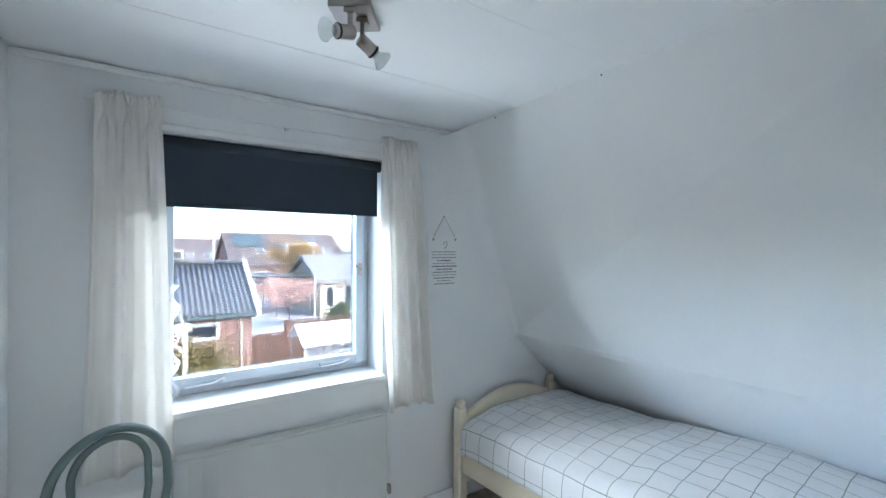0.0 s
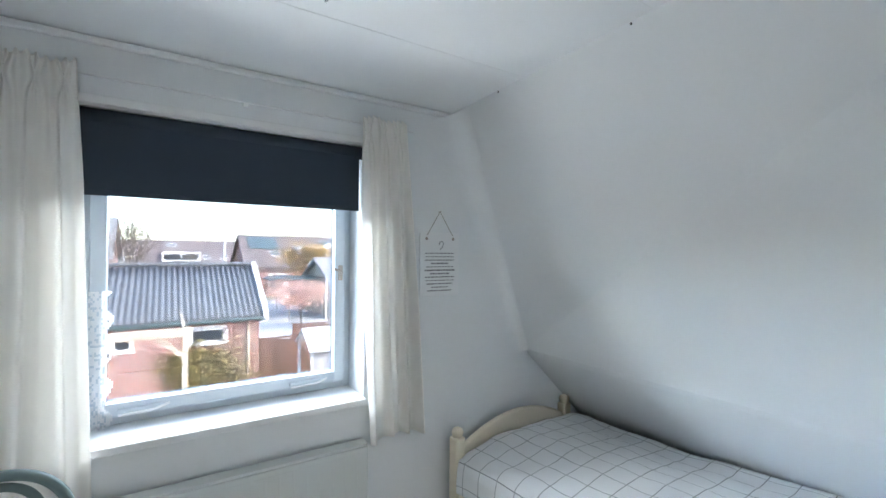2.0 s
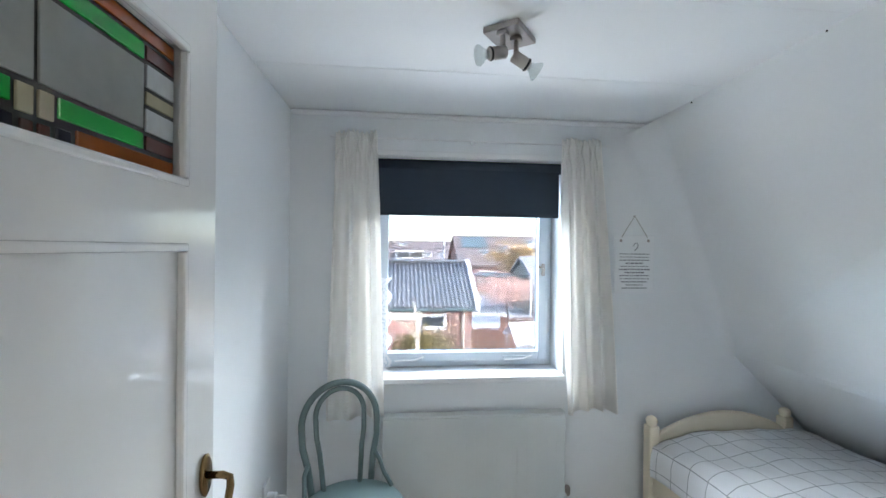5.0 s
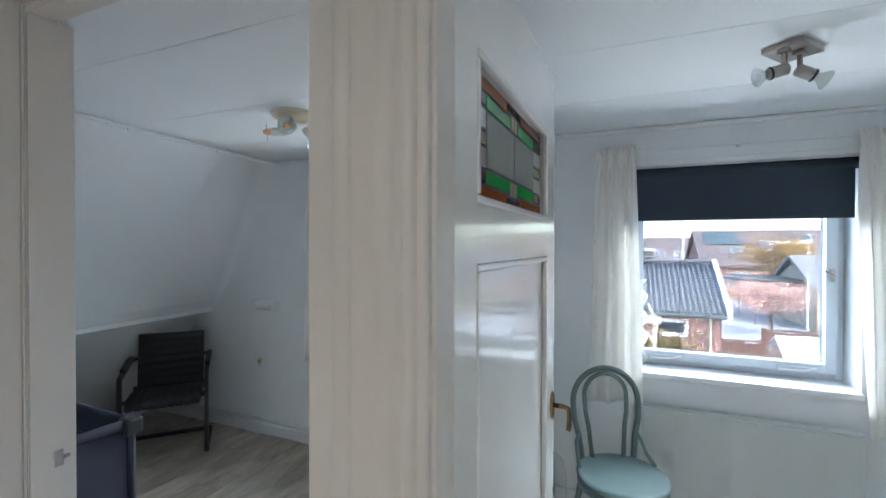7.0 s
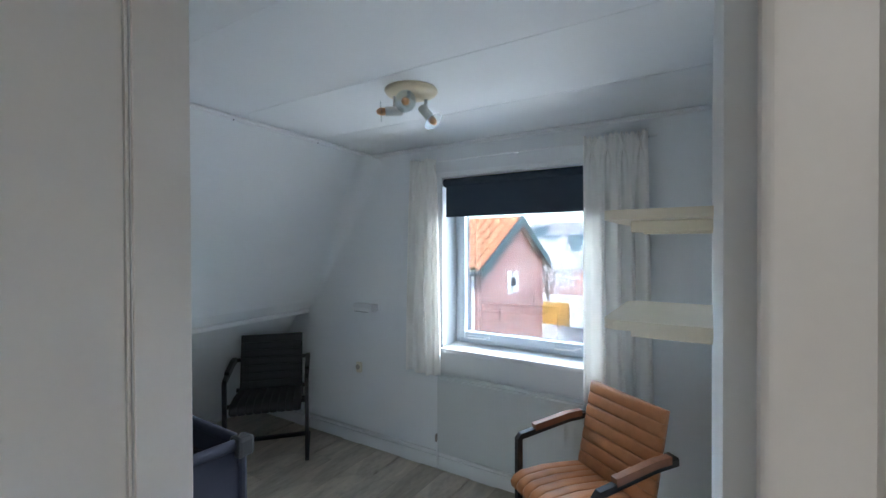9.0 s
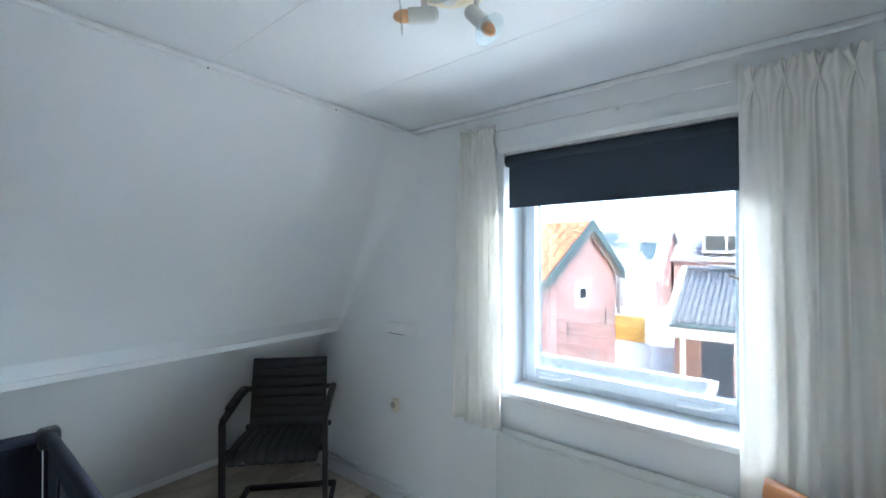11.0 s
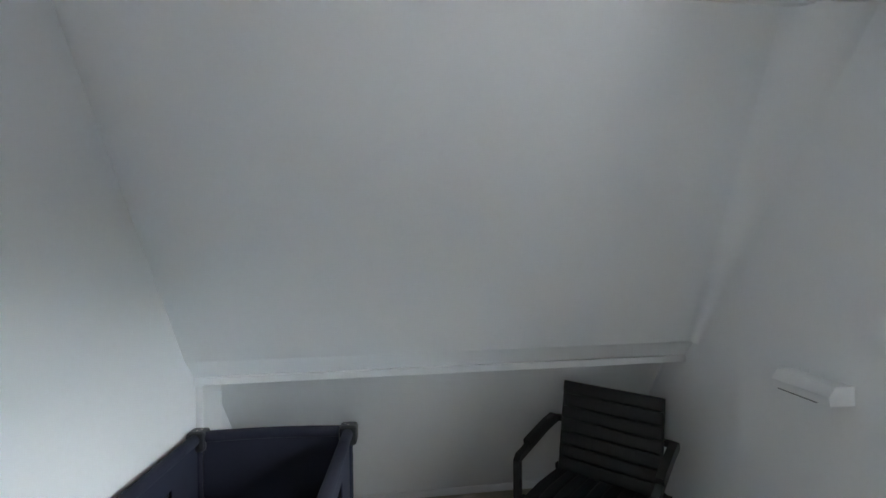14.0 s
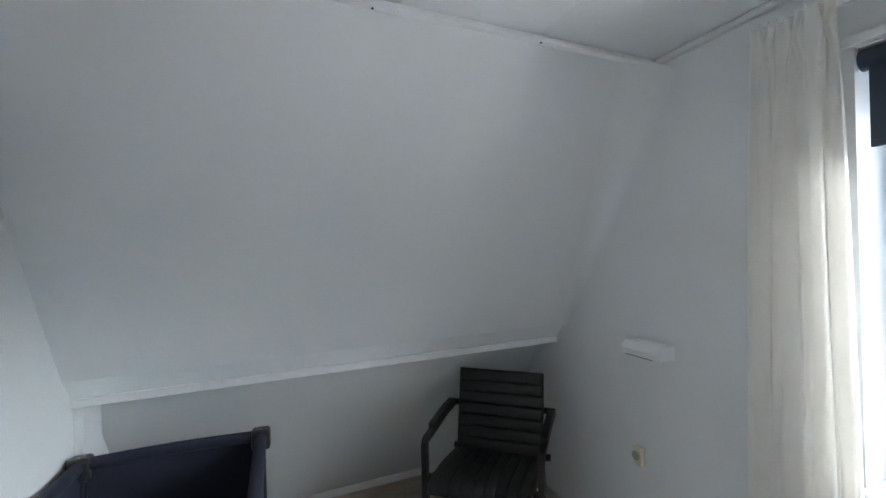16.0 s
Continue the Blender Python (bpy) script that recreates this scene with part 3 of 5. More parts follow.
def curtain(xa0, xa1, xb0, xb1, z0, z1, folds, seed, pleats=3):
    """A lined curtain with a pinch-pleated heading: xa at the heading, xb at the hem."""
    rnd = random.Random(seed)
    c = thing("curtain", "off-white linen curtain hanging in pleats from a rail", "curtain", group="window curtains")
    nx, nz = folds * 20, 48
    ph = [rnd.uniform(0, 6.28) for _ in range(5)]
    am = [rnd.uniform(0.45, 1.25) for _ in range(folds + 3)]
    bm = bmesh.new()
    grid = {}
    for side in (0, 1):
        for j in range(nz + 1):
            v = (j / nz) ** 1.35
            z = z1 + (z0 - z1) * v
            drop = z1 - z
            pinch = math.exp(-((drop - 0.065) / 0.04) ** 2)
            low = min(1.0, max(0.0, (drop - 0.05) / 0.30))
            for i in range(nx + 1):
                u = i / nx
                w = u + 0.05 * math.sin(4.3 * u + ph[0]) + 0.022 * math.sin(7.1 * u + ph[2] + v * 2.2) * v
                k = w * folds
                kk = max(0.0, min(folds + 0.999, k))
                f = kk - int(kk)
                a = am[int(kk)] * (1 - f) + am[int(kk) + 1] * f
                wave = math.sin(2 * math.pi * k + 0.7 * math.sin(v * 2.6 + ph[1]))
                round_fold = math.copysign(abs(wave) ** 0.8, wave)
                body = -0.027 * a * round_fold - 0.006 * math.sin(4 * math.pi * k + ph[3] + v)
                pl = u * pleats
                head = 0.010 * abs(math.sin(math.pi * pl)) ** 0.5 - 0.008 * math.cos(6 * math.pi * pl) - 0.004
                y = head * (1 - low) + body * low
                x = (xa0 + (xa1 - xa0) * u) * (1 - v) + (xb0 + (xb1 - xb0) * u) * v
                x += pinch * 0.20 * (xa1 - xa0) / pleats * math.sin(2 * math.pi * pl) + 0.005 * math.cos(2 * math.pi * k) * low
                ruffle = (0.009 * math.sin(6 * math.pi * pl + ph[4]) + 0.006 * math.sin(11 * u + ph[1])) * max(0.0, 1 - drop / 0.07)
                hem = 0.008 * math.sin(6 * u + ph[1]) * (j == nz)
                grid[side, i, j] = bm.verts.new((x, 2.565 + y + side * 0.002, z + hem + ruffle))
    for j in range(nz):
        for i in range(nx):
            for side in (0, 1):
                bm.faces.new((grid[side, i, j], grid[side, i + 1, j], grid[side, i + 1, j + 1], grid[side, i, j + 1]))
    for j in range(nz):
        for i in (0, nx):
            bm.faces.new((grid[0, i, j], grid[1, i, j], grid[1, i, j + 1], grid[0, i, j + 1]))
    for i in range(nx):
        for j in (0, nz):
            bm.faces.new((grid[0, i, j], grid[1, i, j], grid[1, i + 1, j], grid[0, i + 1, j]))
    part("drape", bm, CURTAIN, c, smooth=True)
    for i in range(pleats):
        x = xa0 + (xa1 - xa0) * (i + 0.5) / pleats
        part("hook", T([(x, 2.572, z1 - 0.045), (x, 2.60, z1 - 0.03), (x, 2.612, z1 - 0.012)], 0.002, n=6), CHROME, c)
    return c


lace = thing("lace_panel", "narrow white lace strip hanging beside the window pane", "curtain")
bm = bmesh.new()
rnd = random.Random(12)
for j in range(62):
    z = 0.836 + j * 0.008
    wide = 9 + 2.5 * math.sin(j * 0.42)
    for k in range(12):
        if k < wide and (k > wide - 1.6 or rnd.random() > 0.28):
            y = 2.796 + 0.004 * math.sin(k * 1.3)
            box(bm, 0.298 + k * 0.006, 0.3038 + k * 0.006, y, y + 0.0012, z, z + 0.0078)
part("lace", bm, cloth_mat("lace_cloth", (0.86, 0.87, 0.88), 0.5), lace)
curtain(0.095, 0.293, 0.055, 0.335, 0.662, 2.062, 3, 3)
curtain(1.222, 1.432, 1.268, 1.53, 0.662, 2.062, 3, 5)
curtain(-1.905, -1.700, -1.95, -1.680, 0.662, 2.082, 4, 7)
curtain(-0.768, -0.455, -0.775, -0.43, 0.662, 2.082, 4, 9, 4)
for a, b, z in ((0.06, 1.50, 2.045), (-1.95, -0.42, 2.065)):
    r = thing("curtain_rail", "slim white curtain rail fixed to the wall", "curtain rail")
    part("track", B(a, b, 2.61, 2.622, z - 0.003, z + 0.003, bev=0.001), WHITE, r)
    for x in (a + 0.05, (a + b) / 2, b - 0.05):
        part("bracket", B(x - 0.008, x + 0.008, 2.6225, WALL_N - 0.0005, z - 0.004, z + 0.008), WHITE, r)


def radiator(x0, x1, valve):
    r = thing("radiator", "pale grey enamelled panel radiator under the window", "radiator")
    y0, y1, z0, z1 = 2.575, 2.64, 0.155, 0.655
    part("front_panel", B(x0, x1, y0, y0 + 0.02, z0, z1 - 0.012, bev=0.006), RADMAT, r)
    n = int((x1 - x0) / 0.05)
    for i in range(n):
        a, b = x0 + (x1 - x0) * i / n, x0 + (x1 - x0) * (i + 1) / n
        part("flute", B(a + 0.004, b - 0.004, y0 - 0.0012, y0 - 0.0003, z0 + 0.03, z1 - 0.035, bev=0.0004), RADMAT, r)
    part("back_panel", B(x0 + 0.01, x1 - 0.01, y1 - 0.018, y1, z0, z1 - 0.012, bev=0.004), RADMAT, r)
    part("top_grille", B(x0, x1, y0 + 0.004, y1, z1 - 0.0115, z1, bev=0.003), RADMAT, r)
    xv = x1 + 0.03 if valve > 0 else x0 - 0.03
    part("supply_pipe", T([(xv, 2.625, 0.03), (xv, 2.625, 0.2), (xv - valve * 0.02, 2.61, 0.215), (xv - valve * 0.032, 2.61, 0.215)], 0.008), WHITE, r)
    part("valve", L([(0.012, 0), (0.017, 0.006), (0.017, 0.04), (0.01, 0.05)], n=14, m=pose(xv, 2.625, 0.2)), CHROME, r)
    for x in (x0 + 0.06, x1 - 0.06):
        part("wall_bracket", B(x - 0.01, x + 0.01, y1 + 0.0005, WALL_N - 0.0005, z1 - 0.12, z1 - 0.05), RADMAT, r)


radiator(0.33, 1.27, 1)
radiator(-1.71, -0.77, -1)
pp = thing("heating_pipe", "white painted heating pipe along the baseboard", "pipe")
part("pipe", T([(-3.3, 2.637, 0.118), (-0.5, 2.637, 0.118)], 0.0125), WHITE, pp, smooth=True)
for x in (-3.0, -2.06, -0.9):
    part("clip", B(x - 0.008, x + 0.008, 2.624, 2.6495, 0.1, 0.1335, bev=0.002), WHITE, pp)


# ---- east bedroom ----
def bistro_chair(m):
    c = thing("bistro_chair", "grey-green painted bentwood chair with a round seat", "chair", m)
    part("seat", L([(0.17, -0.03), (0.195, -0.026), (0.205, -0.01), (0.2, 0.0), (0.185, 0.003), (0.17, -0.002), (0.001, -0.004)], n=40, m=pose(0, 0, 0.46)), SEATGREEN, c, "pale blue-green painted round seat", smooth=True)
    part("seat_ring", L([(0.185, 0), (0.2, 0.0), (0.2, 0.028), (0.185, 0.028)], n=40, m=pose(0, 0, 0.40)), GREYGREEN, c, smooth=True)

    def hoop(w, top, yb, yt, base, n=30):
        pts = []
        for i in range(n + 1):
            a = math.pi * i / n
            x = w * math.cos(a)
            z = top - w * 1.0 + w * 1.0 * math.sin(a)
            pts.append((x, 0, z))
        lo = [(w * 0.98, 0, top - w - 0.08), (w * 0.86, 0, (top - w) * 0.5 + base * 0.5), (w * 0.74, 0, base)]
        full = list(reversed(lo)) + pts + [(-x, y, z) for x, y, z in lo]
        return [(x, yb + (yt - yb) * (z - base) / (top - base), z) for x, y, z in full]
    part("back_hoop", T(hoop(0.168, 0.895, 0.155, 0.215, 0.0 + 0.40), 0.0145, n=12), GREYGREEN, c, smooth=True)
    part("inner_hoop", T(hoop(0.108, 0.868, 0.165, 0.213, 0.455), 0.0115, n=12), GREYGREEN, c, smooth=True)
    for s in (-1, 1):
        part("leg", T([(s * 0.13, 0.15, 0.42), (s * 0.15, 0.18, 0.22), (s * 0.175, 0.23, 0.0)], 0.0155, r_end=0.012), GREYGREEN, c, smooth=True)
        part("leg", T([(s * 0.12, -0.13, 0.42), (s * 0.14, -0.15, 0.22), (s * 0.17, -0.18, 0.0)], 0.0155, r_end=0.012), GREYGREEN, c, smooth=True)
        part("brace", T([(s * 0.148, 0.165, 0.58), (s * 0.165, 0.15, 0.545), (s * 0.172, 0.11, 0.50), (s * 0.185, 0.05, 0.465)], 0.0095), GREYGREEN, c, smooth=True)
    part("stretcher", L([(0.125, 0), (0.137, 0.006), (0.137, 0.014), (0.125, 0.02)], n=36, m=pose(0, 0, 0.2)), GREYGREEN, c, smooth=True)


bistro_chair(pose(0.235, 2.19, 0, 0, 0, 24))

BED_TURN = Matrix.Translation((2.15, 2.6, 0)) @ pose(0, 0, 0, 0, 0, 4.0) @ Matrix.Translation((-2.15, -2.6, 0))
bed = thing("single_bed", "cream painted wooden single bed frame with an arched headboard", "bed", BED_TURN)
BX0, BX1, BY0, BY1 = 1.735, 2.562, 0.68, 2.60
for y, top in ((BY1, 0.60), (BY0, 0.42)):
    for x in (BX0, BX1):
        p = part("post", B(x - 0.03, x + 0.03, y - 0.03, y + 0.03, 0, top - 0.02, bev=0.01), CREAM, bed)
        part("finial", L([(0.02, -0.02), (0.026, 0.0), (0.03, 0.016), (0.024, 0.032), (0.01, 0.04)], n=18, m=pose(x, y, top - 0.014)), CREAM, p, smooth=True)
bm = bmesh.new()
n = 24
rows = []
for i in range(n + 1):
    u = i / n
    x = BX0 + 0.03 + (BX1 - BX0 - 0.06) * u
    zt = 0.525 + 0.105 * math.sin(math.pi * u) ** 0.8
    rows.append([bm.verts.new((x, y, z)) for y, z in ((BY1 - 0.016, 0.22), (BY1 - 0.016, zt - 0.008), (BY1 - 0.008, zt), (BY1 + 0.008, zt), (BY1 + 0.016, zt - 0.008), (BY1 + 0.016, 0.22))])
for a, b in zip(rows, rows[1:]):
    for k in range(6):
        bm.faces.new((a[k], a[(k + 1) % 6], b[(k + 1) % 6], b[k]))
bm.faces.new(rows[0])
bm.faces.new(rows[-1])
part("headboard", bm, CREAM, bed)
part("footboard", B(BX0 + 0.031, BX1 - 0.031, BY0 - 0.015, BY0 + 0.015, 0.2, 0.36, bev=0.006), CREAM, bed)
for x in (BX0, BX1):
    part("side_rail", B(x - 0.014, x + 0.014, BY0 + 0.031, BY1 - 0.031, 0.22, 0.34, bev=0.005), CREAM, bed)
for i in range(12):
    y = BY0 + 0.1 + i * 0.155
    part("slat", B(BX0 + 0.015, BX1 - 0.015, y, y + 0.07, 0.255, 0.27), PALEWOOD, bed)
MATTRESS = mat("mattress_ticking", (0.75, 0.74, 0.71), 0.9, var=0.04, bump=0.2)
mattress = tagged(mesh_ob("mattress", B(BX0 + 0.03, BX1 - 0.03, BY0 + 0.03, BY1 - 0.03, 0.2705, 0.44, bev=0.03), MATTRESS), "white mattress on the cream bed frame", "mattress")
mattress.matrix_basis = BED_TURN


def check_mat():
    """White cotton with thin grey lines in a square check, laid out on the cloth itself."""
    m = mat("checked_cotton", (0.83, 0.84, 0.86), 0.85, var=0.02, scale=8, bump=0.15, fine=300, sheen=0.2)
    nt = m.node_tree
    uv = nt.nodes.new("ShaderNodeTexCoord")
    sep = nt.nodes.new("ShaderNodeSeparateXYZ")
    nt.links.new(uv.outputs["UV"], sep.inputs[0])
    hits = []
    for k in (0, 1):
        md = nt.nodes.new("ShaderNodeMath")
        md.operation = "FLOORED_MODULO"
        md.inputs[1].default_value = 0.105
        nt.links.new(sep.outputs[k], md.inputs[0])
        lt = nt.nodes.new("ShaderNodeMath")
        lt.operation = "LESS_THAN"
        lt.inputs[1].default_value = 0.0035
        nt.links.new(md.outputs[0], lt.inputs[0])
        hits.append(lt)
    mx = nt.nodes.new("ShaderNodeMath")
    mx.operation = "MAXIMUM"
    for k in (0, 1):
        nt.links.new(hits[k].outputs[0], mx.inputs[k])
    col = nt.nodes.new("ShaderNodeMix")
    col.data_type = "RGBA"
    col.inputs[7].default_value = (0.30, 0.31, 0.33, 1)
    nt.links.new(mx.outputs[0], col.inputs[0])
    b = nt.nodes["Principled BSDF"]
    nt.links.new(b.inputs["Base Color"].links[0].from_socket, col.inputs[6])
    nt.links.new(col.outputs[2], b.inputs["Base Color"])
    return m


def duvet():
    bm = bmesh.new()
    uvl = bm.loops.layers.uv.new("UVMap")
    x0, x1, y0, y1, top, hang = BX0 + 0.0, BX1 + 0.015, BY0 + 0.05, BY1 - 0.03, 0.532, 0.165
    nu, nv = 60, 80
    uvs, grid = {}, {}
    for j in range(nv + 1):
        v = j / nv
        y = y0 + (y1 - y0) * v
        for i in range(nu + 1):
            s = (i / nu) * (x1 - x0 + 0.02 + hang * 1.0) - hang  # arc length across the bed, from the hanging hem
            puff = 0.03 * noise.noise((s * 2.2, y * 1.8, 0.3)) + 0.012 * noise.noise((s * 6, y * 5, 2.0)) + 0.006 * noise.noise((s * 14, y * 11, 5.0))
            head = max(0, 1 - (y1 - y) / 0.12)
            lo = max(0, 1 - (y - y0) / 0.1)
            if s < 0:
                a = min(1, -s / 0.05)
                x = x0 - 0.018 * a - 0.03 * (-s) + 0.5 * puff
                z = top - 0.02 + (s + 0.0) * 0.95 + 0.3 * puff - 0.012 * a
            else:
                a = min(1, s / 0.06)
                x = x0 + s
                z = top - 0.02 * (1 - a) ** 2 + puff + 0.02 * math.sin(math.pi * min(1, s / (x1 - x0)))
            z -= 0.015 * head ** 2 + 0.05 * lo ** 2
            z += 0.035 * math.exp(-((v - 0.28) / 0.16) ** 2) * (s > 0) * min(1, max(0, s) / 0.2)
            grid[i, j] = bm.verts.new((x, y, z))
            uvs[grid[i, j]] = (s + 0.02, y)
    for j in range(nv):
        for i in range(nu):
            f = bm.faces.new((grid[i, j], grid[i + 1, j], grid[i + 1, j + 1], grid[i, j + 1]))
            for lp in f.loops:
                lp[uvl].uv = uvs[lp.vert]
    ob = mesh_ob("duvet", bm, check_mat(), smooth=True)
    ob.matrix_basis = BED_TURN
    sol = ob.modifiers.new("thick", "SOLIDIFY")
    sol.thickness, sol.offset = 0.03, -1
    return tagged(ob, "rumpled white duvet with a thin grey check spread over the bed", "duvet")


duvet()

sg = thing("wall_sign", "white wooden text board hanging from a string on a nail", "sign", pose(1.676, WALL_N - 0.008, 1.42))
part("board", B(-0.114, 0.114, -0.005, 0.005, -0.158, 0.158, bev=0.003), WHITE, sg)
part("string", T([(-0.075, -0.006, 0.145), (0.0, -0.004, 0.262), (0.075, -0.006, 0.145)], 0.002, n=6), STRING, sg)
part("nail", T([(0, -0.012, 0.262), (0, 0.007, 0.262)], 0.0025, n=8), CHROME, sg)
for x in (-0.078, 0.078):
    part("eyelet", L([(0.004, 0), (0.008, 0.001), (0.008, 0.002), (0.004, 0.003)], n=12, m=pose(x, -0.0055, 0.128, 90)), CHROME, sg)
part("heart_mark", T([(-0.006, -0.0058, 0.098), (0.0, -0.0058, 0.112), (0.014, -0.0058, 0.116), (0.02, -0.0058, 0.104), (0.014, -0.0058, 0.086), (0.0, -0.0058, 0.075)], 0.002, n=6), GREYINK, sg)
rnd = random.Random(4)
for i, (w, h) in enumerate(((0.17, 0.005), (0.165, 0.004), (0.17, 0.005), (0.10, 0.008), (0.16, 0.004), (0.175, 0.008), (0.11, 0.008), (0.17, 0.006), (0.165, 0.004), (0.15, 0.006), (0.10, 0.005), (0.14, 0.006))):
    z = 0.056 - i * 0.0168
    bm = bmesh.new()
    x = -w / 2
    while x < w / 2:
        d = rnd.uniform(0.006, 0.022)
        box(bm, x, min(x + d, w / 2), -0.0062, -0.0052, z - h / 2, z + h / 2)
        x += d + 0.004
    part("text_line", bm, GREYINK, sg)

# nails left in the ceiling edge
for x, y in ((1.672, 1.605), (1.70, 2.24), (-2.275, 1.53), (-2.30, 2.11)):
    nl = tagged(mesh_ob("ceiling_nail", L([(0.0015, 0), (0.0035, -0.003), (0.003, -0.006), (0.001, -0.007)], n=8, m=pose(x, y, CEILING - 0.02)), BLACKSTEEL), "small dark nail head at the ceiling edge", "nail")


def spot_head(lamp, m, r, length, head_mat, bulb_mat, flare):
    h = part("spot_head", L([(r * 0.7, 0), (r, 0.004), (r, length), (r * 0.85, length + 0.003)], n=20, m=m), head_mat, lamp, smooth=True)
    part("bulb", L([(r * 0.6, length + 0.0035), (r * 0.75, length + 0.012), (flare, length + 0.034), (flare * 0.96, length + 0.038), (0.002, length + 0.036)], n=20, m=m), bulb_mat, h, "frosted glass reflector bulb", smooth=True)
    return h


L1 = pose(0.746, 1.78, CEILING, 0, 0, 52)
lamp1 = thing("ceiling_spotlight", "brushed nickel ceiling light with two swivelling spots", "ceiling light", L1)
part("base_plate", B(-0.074, 0.074, -0.059, 0.059, -0.02, -0.0005, bev=0.003), CHROME, lamp1)
for at, aim in (((0.712, 1.735), (-0.85, -0.15, -0.22)), ((0.762, 1.765), (0.8, 0.1, -0.42))):
    x, y, z = L1.inverted() @ Vector((*at, 2.10))
    d = (L1.to_3x3().inverted() @ Vector(aim)).normalized()
    p = Vector((x, y, z))
    part("swivel_block", B(x - 0.013, x + 0.013, y - 0.017, y + 0.017, -0.034, -0.0203, bev=0.003), CHROME, lamp1)
    part("stem", T([(x, y, -0.034), (x, y, z)], 0.006, square=True), CHROME, lamp1)
    m = Matrix.Translation(p - d * 0.012) @ d.to_track_quat("Z", "Y").to_matrix().to_4x4()
    h = spot_head(lamp1, m, 0.0195, 0.058, CHROME, BULB, 0.031)
    part("collar", L([(0.0198, 0.05), (0.0212, 0.051), (0.0212, 0.056), (0.0198, 0.057)], n=20, m=m), BLACKSTEEL, h, smooth=True)
wp = thing("wall_socket", "white wall socket with a white cable plugged in", "wall socket", pose(-0.1445, 2.30, 0.45))
part("plate", B(0, 0.012, -0.04, 0.04, -0.06, 0.06, bev=0.004), WHITE, wp)
part("plug", L([(0.018, 0), (0.019, 0.03), (0.012, 0.04)], n=16, m=pose(0.0125, 0.0, 0.0, 0, 90)), WHITE, wp)
part("cable", T([(0.052, 0, 0), (0.08, 0.002, 0.0), (0.1, 0.01, -0.03), (0.108, 0.02, -0.12), (0.112, 0.03, -0.25), (0.12, 0.05, -0.42), (0.14, 0.1, -0.446), (0.2, 0.2, -0.446)], 0.004), WHITE, wp, smooth=True)


